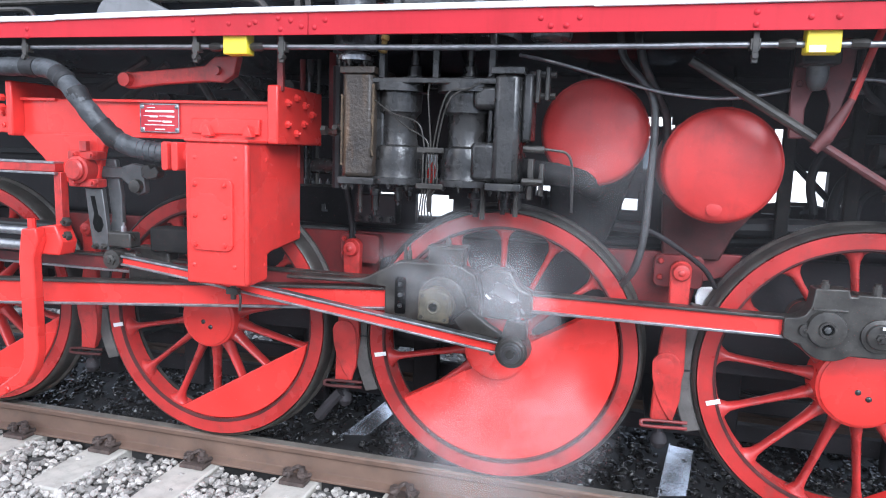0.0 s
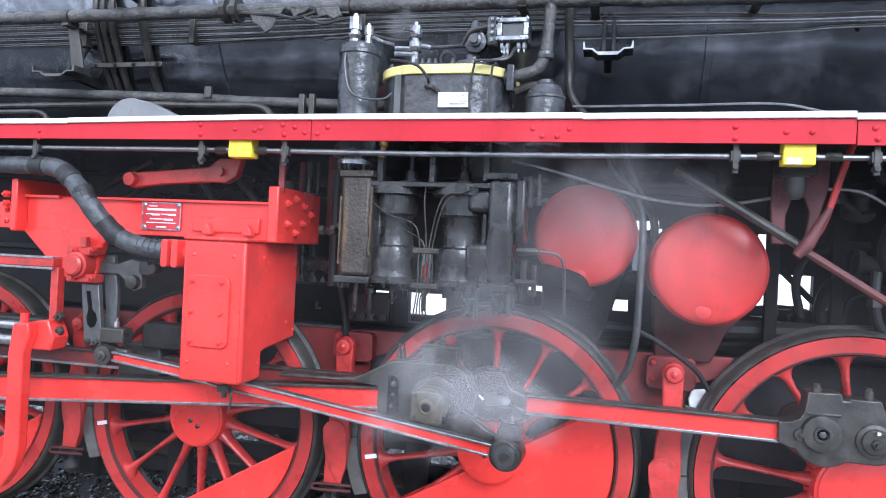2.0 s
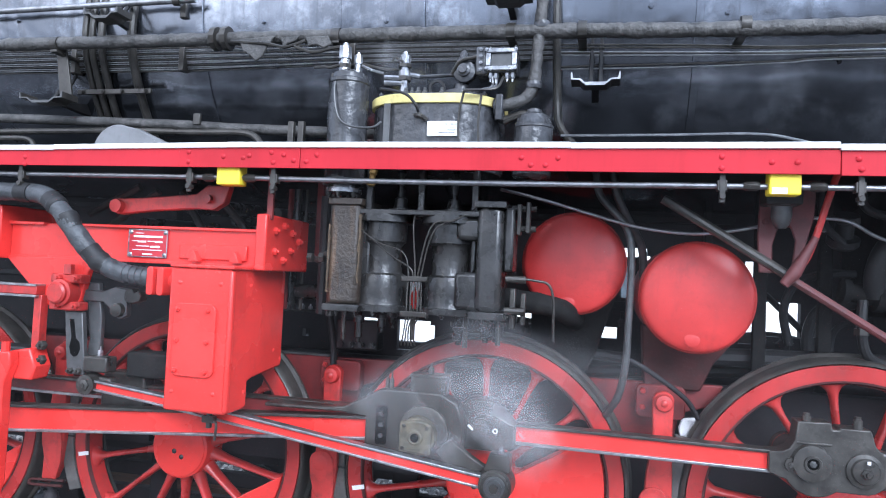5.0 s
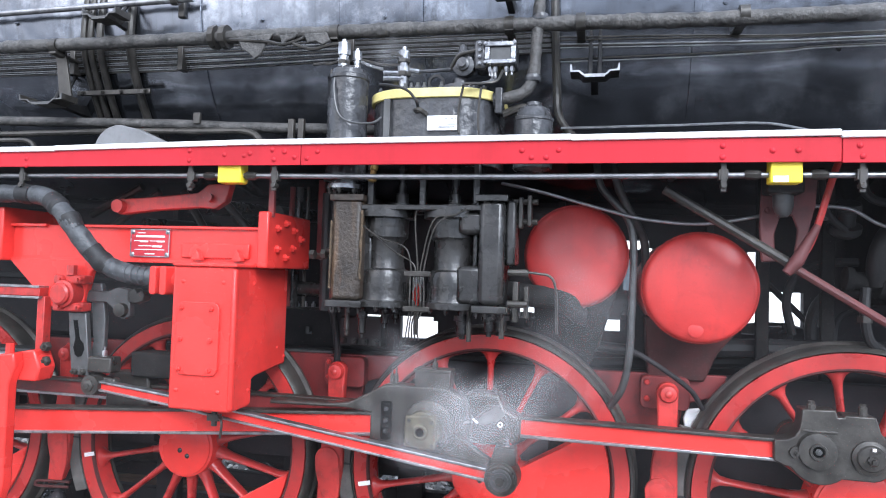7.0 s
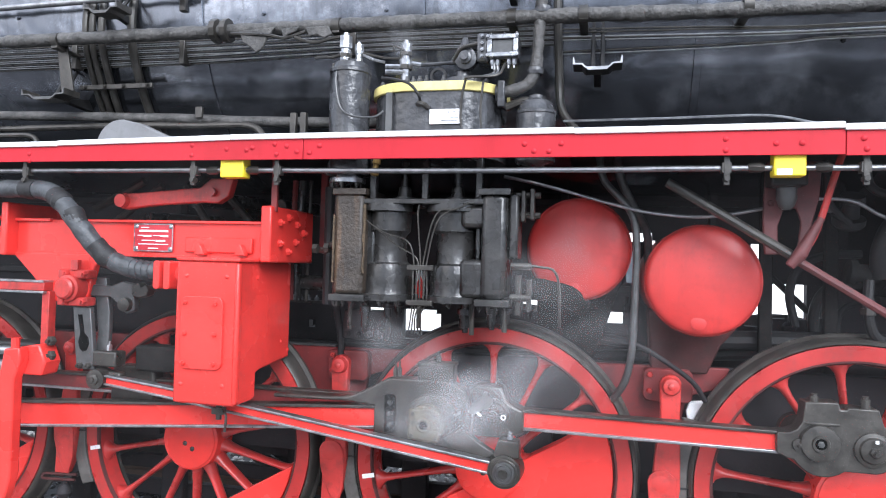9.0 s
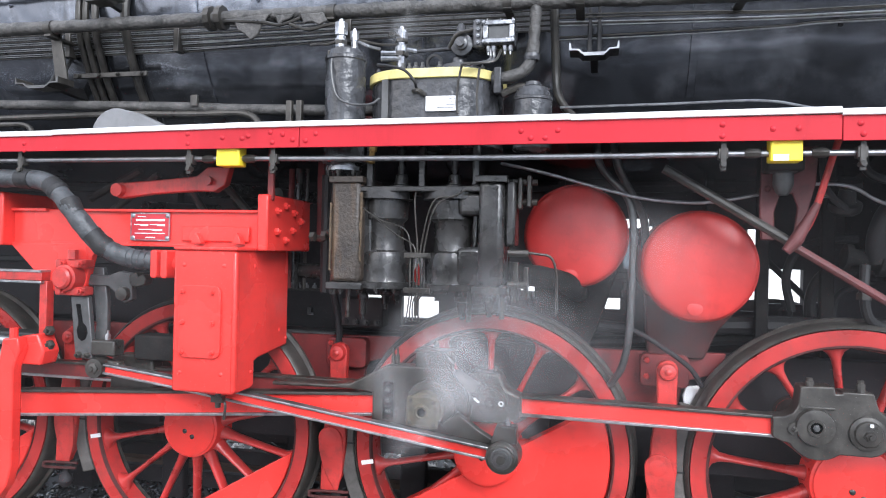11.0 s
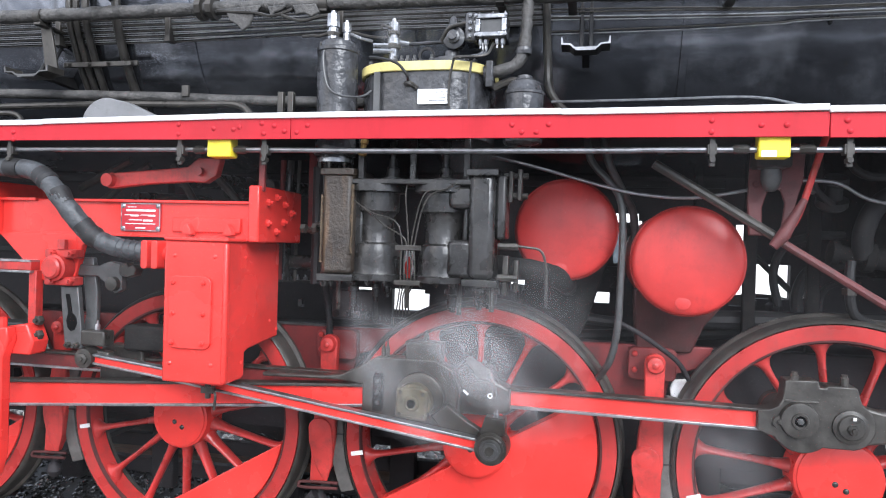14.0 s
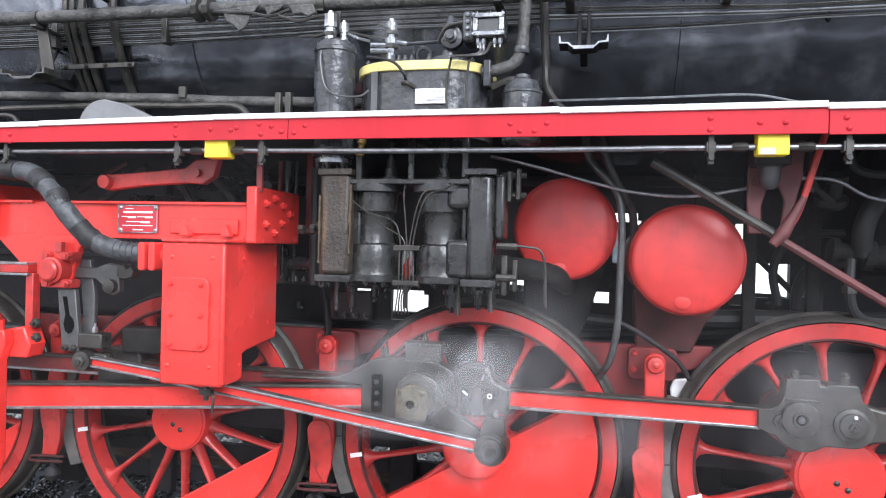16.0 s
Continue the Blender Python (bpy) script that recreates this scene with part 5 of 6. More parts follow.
part("base_flange", lathe(B(), (-0.655, -0.35, 2.085), (0, 0, 1), [(0, 0.05), (0.004, 0.085), (0.025, 0.085), (0.03, 0.06), (0.045, 0.06)], 24), SILVER, oilc, "bare grey base flange")
for k in range(6):
    a = math.pi * (k + 0.5) / 3
    bolt("flange_bolt", (-0.655 + 0.07 * math.cos(a), -0.35 + 0.07 * math.sin(a), 2.085), (0, 0, -1), 0.011, 0.014, OILY, oilc)
part("brass_union", lathe(B(), (-0.515, -0.38, 2.12), (0.2, 0, 1), [(0, 0.012), (0.006, 0.022), (0.03, 0.022), (0.034, 0.014), (0.055, 0.014), (0.06, 0.02), (0.08, 0.018)], 8), BRASS, oilc, "ochre brass pipe union")
for x, y, hh, r in ((-0.675, -0.37, 0.12, 0.023), (-0.62, -0.34, 0.09, 0.017)):
    part("top_valve", lathe(B(), (x, y, 2.65), (0, 0, 1), [(0, r * 1.2), (0.03, r * 1.2), (0.032, r), (hh * 0.6, r), (hh * 0.62, r * 1.35), (hh * 1.1, r * 1.35), (hh * 1.15, r * 0.6), (hh * 1.25, r * 0.55)], 8), SILVER, oilc)
part("valve_cross", cyl(B(), (-0.7, -0.37, 2.7), (-0.65, -0.37, 2.7), 0.015, 8), SILVER, oilc)
part("valve_outlet", tube(B(), [(-0.69, -0.37, 2.7), (-0.75, -0.36, 2.69), (-0.79, -0.34, 2.7), (-0.86, -0.3, 2.71)], 0.007, 6), OILY, oilc)
part("valve_outlet", tube(B(), [(-0.6, -0.34, 2.7), (-0.55, -0.33, 2.68), (-0.5, -0.31, 2.67)], 0.008, 6), SILVER, oilc)
part("packing_nut", lathe(B(), (-0.675, -0.37, 2.68), (0, 0, 1), [(0, 0.03), (0.02, 0.03)], 6), OILY, oilc)
part("packing_nut", lathe(B(), (-0.675, -0.37, 2.745), (0, 0, 1), [(0, 0.028), (0.012, 0.028)], 6), OILY, oilc)
part("valve_nut", cyl(B(), (-0.72, -0.4, 2.63), (-0.66, -0.4, 2.63), 0.022, 6), OILY, oilc)
part("thin_pipe", tube(B(), [(-0.69, -0.42, 2.64), (-0.688, -0.45, 2.55), (-0.66, -0.46, 2.43), (-0.6, -0.46, 2.385), (-0.5, -0.45, 2.38), (-0.46, -0.43, 2.41)], 0.005, 8), GREY, oilc)
part("thin_pipe", tube(B(), [(-0.6, -0.34, 2.71), (-0.5, -0.32, 2.69), (-0.42, -0.3, 2.69)], 0.006, 6), OILY, oilc)
bm = B()
lathe(bm, (-0.4, -0.3, 2.54), (0, 0, 1), [(0, 0.035), (0.03, 0.035), (0.035, 0.022), (0.1, 0.022), (0.105, 0.03), (0.14, 0.03), (0.145, 0.02), (0.17, 0.02), (0.175, 0.028), (0.215, 0.028), (0.22, 0.014), (0.235, 0.012)], 10)
for z in (2.62, 2.645):
    cyl(bm, (-0.4, -0.31, z), (-0.49, -0.33, z), 0.013, 8)
cyl(bm, (-0.4, -0.3, 2.67), (-0.33, -0.28, 2.66), 0.012, 8)
part("steam_valve", bm, SILVER, pump, "silvery steam valve")
bm = B()
lathe(bm, (-0.12, -0.3, 2.55), (0, 0, 1), [(0, 0.09), (0.02, 0.09), (0.025, 0.04), (0.06, 0.035)], 16)
lathe(bm, (-0.1, -0.36, 2.66), (0, 1, 0), [(0, 0.03), (0.005, 0.05), (0.05, 0.05), (0.1, 0.03)], 20)
lathe(bm, (-0.115, -0.3, 2.7), (0, 0, 1), [(0, 0.035), (0.03, 0.035), (0.035, 0.022), (0.06, 0.02), (0.075, 0.008)], 10)
cyl(bm, (-0.12, -0.3, 2.72), (-0.03, -0.3, 2.74), 0.02, 10)
cyl(bm, (-0.35, -0.28, 2.66), (-0.13, -0.3, 2.66), 0.009, 8)
part("regulator", bm, PUMP, pump, "grey pump pressure regulator")
gov = part("governor_box", box(B(), 0.0, 0.14, -0.36, -0.24, 2.65, 2.76), PUMP, pump, "dark cast governor box with an open window", 0.008)
bm = B()
for a, b, c, d in ((0.0, 0.14, 2.735, 2.755), (0.0, 0.14, 2.655, 2.675), (0.0, 0.022, 2.676, 2.734), (0.118, 0.14, 2.676, 2.734)):
    box(bm, a, b, -0.378, -0.359, c, d)
part("governor_frame", bm, SILVER, pump, bevel=0.003)
part("governor_window", box(B(), 0.024, 0.116, -0.366, -0.359, 2.678, 2.732), GREY, pump, "grey window of the governor")
part("governor_flange", box(B(), -0.05, 0.005, -0.37, -0.24, 2.64, 2.77), PUMP, pump, bevel=0.012)
for x in (0.02, 0.045, 0.095, 0.12):
    bolt("governor_nut", (x, -0.34, 2.65), (0, 0, -1), 0.012, 0.025, SILVER, pump)
for x in (0.01, 0.07, 0.125):
    bolt("governor_screw", (x, -0.32, 2.76), (0, 0, 1), 0.01, 0.014, PUMP, pump)
for x in (0.03, 0.045):
    part("thin_pipe", tube(B(), [(x, -0.34, 2.64), (x, -0.35, 2.59), (x - 0.04, -0.42, 2.555), (x - 0.1, -0.45, 2.54)], 0.006, 6), SILVER, pump)
for x in (0.004, 0.136):
    for z in (2.662, 2.748):
        bolt("corner_bolt", (x, -0.378, z), OUT, 0.009, 0.008, SILVER, pump)
for z in (2.66, 2.69, 2.72, 2.75):
    bolt("flange_bolt", (-0.022, -0.37, z), OUT, 0.01, 0.012, SILVER, pump)
part("regulator_hub", lathe(B(), (-0.1, -0.375, 2.66), OUT, [(-0.01, 0.03), (0.004, 0.03), (0.008, 0.02), (0.02, 0.018)], 12), PUMP, pump)
part("regulator_arm", tube(B(), [(-0.16, -0.35, 2.65), (-0.12, -0.37, 2.7), (-0.06, -0.36, 2.72), (-0.02, -0.36, 2.73)], 0.009, 8), OILY, pump)
part("valve_lever", tube(B(), [(-0.4, -0.33, 2.72), (-0.44, -0.34, 2.735), (-0.45, -0.34, 2.72)], 0.006, 6), OILY, pump)
part("packing_nut", lathe(B(), (-0.4, -0.3, 2.635), (0, 0, 1), [(0, 0.034), (0.02, 0.034)], 6), OILY, pump)
part("packing_nut", lathe(B(), (-0.4, -0.3, 2.7), (0, 0, 1), [(0, 0.032), (0.015, 0.032)], 6), OILY, pump)
part("lifting_eye", ring(B(), (-0.24, -0.3, 2.6), [(0.0, 0.04), (0.012, 0.04), (0.012, 0.028), (0.0, 0.028)], 20), BLACK, pump)
spipe = part("steam_pipe", tube(B(), [(0.3, -0.3, 3.6), (0.262, -0.3, 3.25), (0.238, -0.3, 3.0), (0.225, -0.3, 2.78), (0.215, -0.31, 2.62), (0.19, -0.32, 2.55), (0.13, -0.33, 2.515), (0.04, -0.33, 2.5)], 0.027, 14, rough=0.32, steps=16), LAGGING, loco, "lagged steam pipe bending to the pump")
for p, d in (((0.055, -0.33, 2.5), (1, 0, 0)), ((0.238, -0.3, 2.88), (0, 0, 1)), ((0.213, -0.31, 2.6), (0, 0, 1))):
    part("pipe_flange", lathe(B(), p, d, [(-0.015, 0.036), (-0.002, 0.039), (0.002, 0.039), (0.015, 0.036)], 14), PUMP, spipe)
part("flange_block", box(B(), 0.05, 0.085, -0.37, -0.29, 2.43, 2.55), PUMP, spipe, bevel=0.006)
part("pot", lathe(B(), (0.22, -0.3, 2.0), (0, 0, 1), [(0.17, 0.05), (0.18, 0.08), (0.19, 0.088), (0.4, 0.088), (0.404, 0.092), (0.415, 0.092), (0.42, 0.086), (0.46, 0.07), (0.475, 0.04), (0.49, 0.035), (0.5, 0.01)], 36), PUMP, loco, "grey condensate pot beside the pump")
part("pot_pipe", tube(B(), [(0.08, -0.3, 2.44), (0.16, -0.3, 2.47), (0.22, -0.3, 2.46)], 0.02, 8), OILY, loco)
part("drop_pipe", tube(B(), [on_boiler(0.29, 3.4, 0.04), on_boiler(0.3, 2.9, 0.05), (0.31, -0.12, 2.6), (0.33, -0.15, 2.45), (0.42, -0.2, 2.33), (0.5, -0.2, 2.28)], 0.02, 10), OILY, loco)

# pipes, wires and steps on the boiler flank
mainp = part("lagged_main_pipe", tube(B(), [(-5, -0.3, 2.9), (-3.2, -0.3, 2.885), (-2.36, -0.3, 2.876), (-1.3, -0.3, 2.868), (-0.48, -0.3, 2.862), (0.4, -0.3, 2.85), (1.05, -0.3, 2.834), (2.2, -0.3, 2.83), (5, -0.3, 2.83)], 0.033, 16, rough=0.28, steps=60), LAGGING, loco, "long rough lagged pipe along the boiler")
for x in (-2.36, -0.75, 0.1, 0.42, 1.1):
    part("pipe_bracket", box(B(), x - 0.02, x + 0.02, -0.33, on_boiler(x, 2.83).y + 0.02, 2.82, 2.835), OILY, mainp, bevel=0.003)
    part("pipe_strap", lathe(B(), (x - 0.02, -0.3, 2.87 - 0.0065 * (x + 2.4)), (1, 0, 0), [(0, 0.042), (0.04, 0.042)], 14), OILY, mainp)
for dx in (0, 0.06):
    part("pipe_flange", lathe(B(), (-1.42 + dx, -0.3, 2.87), (1, 0, 0), [(0, 0.06), (0.03, 0.06)], 10), OILY, mainp)
FLAPS = ([(-1.26, 2.85), (-1.06, 2.86), (-1.1, 2.81), (-1.12, 2.76), (-1.16, 2.735), (-1.19, 2.765), (-1.23, 2.79)], [(-1.03, 2.85), (-0.93, 2.855), (-0.95, 2.83), (-0.99, 2.82), (-1.01, 2.79)], [(-0.9, 2.85), (-0.78, 2.852), (-0.76, 2.81), (-0.8, 2.79), (-0.84, 2.81), (-0.88, 2.8)])
for f in FLAPS:
    part("torn_lagging", prism(B(), f, -0.345, -0.33), LAGGING, mainp, "torn flap of lagging", 0.006)
for pts in ([(-1.3, -0.34, 2.84), (-1.1, -0.35, 2.82), (-1.0, -0.35, 2.8), (-0.9, -0.34, 2.83)], [(-0.95, -0.35, 2.8), (-0.85, -0.35, 2.77), (-0.76, -0.34, 2.79), (-0.7, -0.33, 2.8)]):
    part("loose_wire", tube(B(), pts, 0.008, 6), OILY, mainp)
wires = part("cable_run", box(B(), -2.385, -2.355, -0.17, -0.15, 2.76, 2.89), OILY, loco, "bundle of thin pipes along the boiler")
for k in range(13):
    z0, z1 = 2.765 + 0.0095 * k, 2.778 + 0.0072 * k
    sag = 0.012 * math.sin(k * 2.1)
    part("thin_pipe", tube(B(), [on_boiler(-5, z0 + 0.02, 0.03), on_boiler(-2.4, z0 + 0.005, 0.03), on_boiler(-1.68, z0, 0.03), on_boiler(-1.1, (z0 + z1) / 2 + sag * 0.5, 0.03), on_boiler(-0.6, z1 + 0.004, 0.03), on_boiler(-0.1, z1, 0.03), on_boiler(0.3, z1 - 0.003, 0.03)], 0.0036, 6), STEEL if k % 3 else OILY, wires)
for k, (za, zb) in enumerate(((2.826, 2.8), (2.81, 2.785), (2.84, 2.806), (2.795, 2.775), (2.803, 2.78), (2.735, 2.742), (2.745, 2.748))):
    part("thin_pipe", tube(B(), [on_boiler(0.3, za, 0.03), on_boiler(0.9, (za + zb) / 2 - 0.004 * (k % 2), 0.03), on_boiler(1.3, zb, 0.03), on_boiler(1.7, zb + 0.01 * (k > 4), 0.03), on_boiler(4, zb, 0.03)], 0.004, 6), STEEL if k % 2 else OILY, wires)
for x in (-2.37, -1.69, -0.72):
    part("wire_clip", box(B(), x - 0.016, x + 0.016, on_boiler(x, 2.82, 0.045).y - 0.012, on_boiler(x, 2.82).y, 2.755, 2.9), OILY, wires, bevel=0.003)
for x, r in ((-2.28, 0.017), (-2.235, 0.017), (-2.175, 0.02), (-1.985, 0.024)):
    part("drop_pipe", tube(B(), [on_boiler(x, 3.6, 0.03), on_boiler(x, 3.0, 0.035), on_boiler(x - 0.01, 2.75, 0.04), on_boiler(x - 0.03 + 0.3 * (x + 2.1) * 0.1, 2.5, 0.03), on_boiler(x - 0.04, 2.35, 0.03)], r, 10), OILY, loco, "dark pipe down the boiler flank")
for z in (2.66,):
    bm = B()
    p = on_boiler(-2.15, z, 0.07)
    box(bm, -2.37, -1.9, p.y - 0.008, p.y + 0.008, z - 0.014, z + 0.014)
    cl = part("pipe_clamp_bar", bm, OILY, loco, bevel=0.003)
    for x in (-2.33, -2.2, -2.08, -1.93):
        bolt("clamp_bolt", (x, p.y - 0.008, z), OUT, 0.012, 0.012, OILY, cl)


def step(x0, x1, z, y0):
    """A footstep: thin dished tread with turned-up ends on a bracket."""
    w = x1 - x0
    yb = y0 + 0.11
    up, th = 0.032, 0.006
    top = [(x0, z + up), (x0 + 0.005, z + up), (x0 + 0.01, z + 0.006), (x0 + w * 0.2, z + 0.004), (x0 + w * 0.28, z - 0.012), (x1 - w * 0.28, z - 0.012), (x1 - w * 0.2, z + 0.004), (x1 - 0.01, z + 0.006), (x1 - 0.005, z + up), (x1, z + up)]
    low = [(x1, z), (x1 - w * 0.18, z + 0.004 - th), (x1 - w * 0.26, z - 0.012 - th), (x0 + w * 0.26, z - 0.012 - th), (x0 + w * 0.18, z + 0.004 - th), (x0, z)]
    t = part("footstep", prism(B(), top + low, y0, yb), OILY, loco, "thin dark footstep with a bare front edge")
    part("front_edge", prism(B(), top + low, y0 - 0.006, y0 - 0.0005), GREY if x0 < 0 else STEEL, t, "worn bare front edge")
    part("front_lip", prism(B(), [(x0 + w * 0.28, z - 0.013), (x1 - w * 0.28, z - 0.013), (x1 - w * 0.3, z - 0.026), (x0 + w * 0.3, z - 0.026)], y0 - 0.0055, y0 - 0.001), GREY if x0 < 0 else STEEL, t, "bare turned-down lip")
    for f in (0.4, 0.6):
        high = on_boiler(x0 + w * f, z + 0.24)
        part("step_bracket", tube(B(), [(x0 + w * f, yb - 0.01, z), (x0 + w * f, yb + 0.01, z + 0.03), (x0 + w * f, high.y - 0.005, z + 0.2), (x0 + w * f, high.y - 0.002, z + 0.26)], 0.01, 6), BLACK, t)
    part("step_plate", prism(B(), [(y0 + 0.07, z - 0.004), (yb, z - 0.004), (on_boiler(x0, z - 0.02).y + 0.02, z - 0.02), (on_boiler(x0, z + 0.05).y + 0.02, z + 0.05), (yb, z + 0.01)], x0 + w * 0.42, x0 + w * 0.58, "x"), BLACK, t, bevel=0.003)


part("hanger_bar", prism(B(), [(-2.41, 2.9), (-2.35, 2.9), (-2.28, 2.58), (-2.36, 2.58)], -0.262, -0.248), OILY, loco, "dark flat bar holding the footstep", 0.003)
for a in ((-2.55, -2.28, 2.572, -0.33), (0.379, 0.592, 2.618, -0.33), (-2.1, -1.9, 2.98, -0.42), (-0.015, 0.195, 2.98, -0.42)):
    step(*a)
rail_h = part("handrail", cyl(B(), (-5, -0.25, 3.07), (-1.572, -0.25, 3.103), 0.016, 12), STEEL, loco, "steel handrail along the boiler")
part("rail_stanchion", cyl(B(), (-1.68, -0.25, 3.1), (-1.68, -0.16, 3.16), 0.014, 8), OILY, rail_h)
part("rail_knob", cyl(B(), (-1.7, -0.25, 3.1), (-1.66, -0.25, 3.1), 0.026, 10), OILY, rail_h)
part("stanchion_foot", box(B(), -1.7, -1.66, -0.2, -0.15, 3.03, 3.15), OILY, rail_h, bevel=0.006)
lowp = part("low_pipe", tube(B(), [(-5, -0.1, 2.58), (-2.9, -0.1, 2.52), (-1.728, -0.1, 2.475), (-1.3, -0.1, 2.452), (-0.6, -0.1, 2.425)], 0.027, 12, rough=0.14), LAGGING, loco, "dark pipe above the running board")
part("low_pipe", tube(B(), [(-3.4, -0.12, 2.43), (-2.2, -0.12, 2.44), (-1.6, -0.12, 2.43), (-1.3, -0.14, 2.42), (-1.2, -0.16, 2.36), (-1.17, -0.16, 2.28)], 0.018, 10), OILY, lowp)
part("low_pipe", tube(B(), [(-3.4, -0.3, 2.35), (-2.7, -0.3, 2.36), (-2.5, -0.3, 2.35), (-2.46, -0.3, 2.28)], 0.014, 8), OILY, lowp)
for x in (-1.02, -0.965):
    part("pipe_support", box(B(), x - 0.016, x + 0.016, -0.2, -0.17, 2.28, 2.47), OILY, lowp, bevel=0.004)
part("pipe_tag", box(B(), -1.62, -1.58, -0.14, -0.12, 2.47, 2.53), OILY, lowp, bevel=0.003)
guard = part("quadrant_guard", prism(B(), circle(-2.0, 2.3, 0.148, 70, 180, 18) + [(-2.16, 2.283), (-1.6, 2.283), (-1.74, 2.365), (-1.88, 2.425)], -0.24, -0.17), SHEET_GREY, loco, "grey rounded guard on the running board", 0.006)
part("cable", tube(B(), [(0.34, -0.25, 2.385), (0.8, -0.25, 2.388), (1.171, -0.25, 2.392), (1.36, -0.25, 2.36), (1.6, -0.25, 2.3)], 0.006, 6), STEEL, loco)
part("sheet_lap", box(B(), 1.525, 1.537, on_boiler(1.53, 2.77, 0.012).y, on_boiler(1.53, 2.77).y + 0.05, 2.74, 2.81), BLACK, loco)
part("far_running_board", box(B(), -5, 5, 1.9, 2.2, 2.17, 2.3), BLACK, loco)
# Black where the near rods are red: far-side shade put into the colour.
part("far_coupling_rod", box(B(), -3.4, 3.4, 1.8, 1.88, 0.96, 1.06), BLACK, loco)
# cross pipes and clutter under the boiler
for pts, r in (([(0.1, 0.3, 1.3), (0.3, 0.3, 1.36), (0.7, 0.3, 1.34)], 0.03), ([(-1.6, 0.5, 1.22), (-0.8, 0.5, 1.2), (0.2, 0.5, 1.22), (1.4, 0.5, 1.3), (2.2, 0.5, 1.34)], 0.035), ([(-0.9, 0.15, 1.5), (-0.86, 0.15, 1.3), (-0.84, 0.1, 1.18)], 0.02), ([(1.0, 0.4, 1.36), (1.5, 0.4, 1.38), (2.4, 0.4, 1.4)], 0.05)):
    part("under_pipe", tube(B(), pts, r, 10, rough=0.1), BLACK, loco)
# Added board: its white stands for far daylight seen between the cylinders.
mk = part("marker_board", box(B(), -0.635, -0.575, 0.84, 0.86, 1.5, 1.68), WHITE, loco, "white board with a red corner, standing in for a bright glimpse")
part("red_field", prism(B(), [(-0.635, 1.5), (-0.59, 1.5), (-0.58, 1.58), (-0.6, 1.64), (-0.635, 1.58)], 0.832, 0.8395), RED, mk)
for z, h, a, b in ((0.16, 0.05, -4.5, 4.5), (0.33, 0.045, -4.5, 4.5), (0.49, 0.04, -4.5, -0.2), (0.47, 0.05, 0.3, 4.5)):
    part("brake_pull_rod", box(B(), a, b, 0.7, 0.76, z - h, z + h), GRIME_SHADE, loco, bevel=0.006)
for x in (-2.9, -2.2, -1.3, -0.55, 0.4, 1.2, 2.1):
    part("rigging_lever", box(B(), x - 0.08, x + 0.08, 0.62, 0.69, 0.05, 0.7), GRIME_SHADE, loco, bevel=0.01)
for x, z, r in ((1.44, 1.45, 0.03), (1.56, 1.43, 0.035), (1.68, 1.46, 0.03), (1.4, 1.6, 0.012), (0.69, 1.5, 0.03), (0.78, 1.88, 0.02), (0.12, 1.43, 0.02)):
    part("fitting", lathe(B(), (x, 0.8, z - 0.03), (0, 0, 1), [(0, r), (0.03, r * 1.2), (0.05, r * 0.6), (0.09, r * 0.7)], 8), GRIME_SHADE, loco)

# brackets, rollers and pipework between the frame and the pump
part("roller", lathe(B(), (-1.075, 0.1, 1.6), (1, 0, 0), [(0, 0.03), (0.005, 0.042), (0.17, 0.042), (0.175, 0.03)], 20), CAST_SHADE, loco, "greasy grey roller beside the pump")
for x, r, m in ((-1.145, 0.016, RED_DIM), (-1.1, 0.02, CAST_SHADE), (-1.05, 0.01, OILY)):
    part("upright_pipe", tube(B(), [(x, 0.1, 1.5), (x, 0.1, 1.72), (x + 0.01, 0.1, 2.16)], r, 10, False), m, loco)
# Strip paler than the frame: sunlight on its top edge put into the colour.
part("frame_ledge", box(B(), -1.2, -0.9, 0.19, 0.235, 1.243, 1.256), GREY, loco, "pale ledge strip for the sunlit frame edge", 0.003)
blk = part("lubricator_block", box(B(), -0.84, -0.6, 0.12, 0.22, 1.3, 1.46), BLACK, loco, "black block with a row of unions", 0.01)
for k in range(4):
    part("union", lathe(B(), (-0.81 + 0.06 * k, 0.12, 1.33), OUT, [(0, 0.018), (0.02, 0.018), (0.02, 0.01), (0.035, 0.01)], 8), CAST_SHADE, blk)
rail_n = part("nut_rail", box(B(), -1.3, -1.04, 0.38, 0.42, 1.47, 1.485), OILY, loco, bevel=0.003)
for k in range(5):
    bolt("rail_nut", (-1.27 + 0.05 * k, 0.4, 1.485), (0, 0, 1), 0.014, 0.02, STEEL, rail_n)
part("red_strap", box(B(), -0.985, -0.945, 0.1, 0.12, 1.78, 2.2), RED_DIM, loco, bevel=0.004)
part("bracket_plate", prism(B(), rounded(-1.0, -0.86, 1.95, 2.14, 0.03), 0.12, 0.16), BLACK, loco, bevel=0.006)
for x, z, r in ((-1.25, 2.02, 0.04), (-1.5, 1.98, 0.03), (-1.8, 2.06, 0.05), (-2.1, 1.95, 0.03)):
    part("cross_tube", tube(B(), [(x, 0.15, z), (x + 0.06, 0.84, z + 0.03)], r, 12, False), CAST_SHADE, loco)
for x in (-2.35, -1.62, -1.2, -0.2, 0.3, 1.15):
    part("plate_stiffener", box(B(), x - 0.02, x + 0.02, 0.8, 0.876, 1.52, 2.3), BLACK, loco, bevel=0.004)
for z in (1.6, 2.12):
    part("plate_angle", box(B(), -4.5, 1.3, 0.845, 0.876, z - 0.02, z + 0.02), BLACK, loco, bevel=0.004)

# ---- distance ----
house = tagged(new("station_building"), "pale rendered building far beyond the tracks", "building")
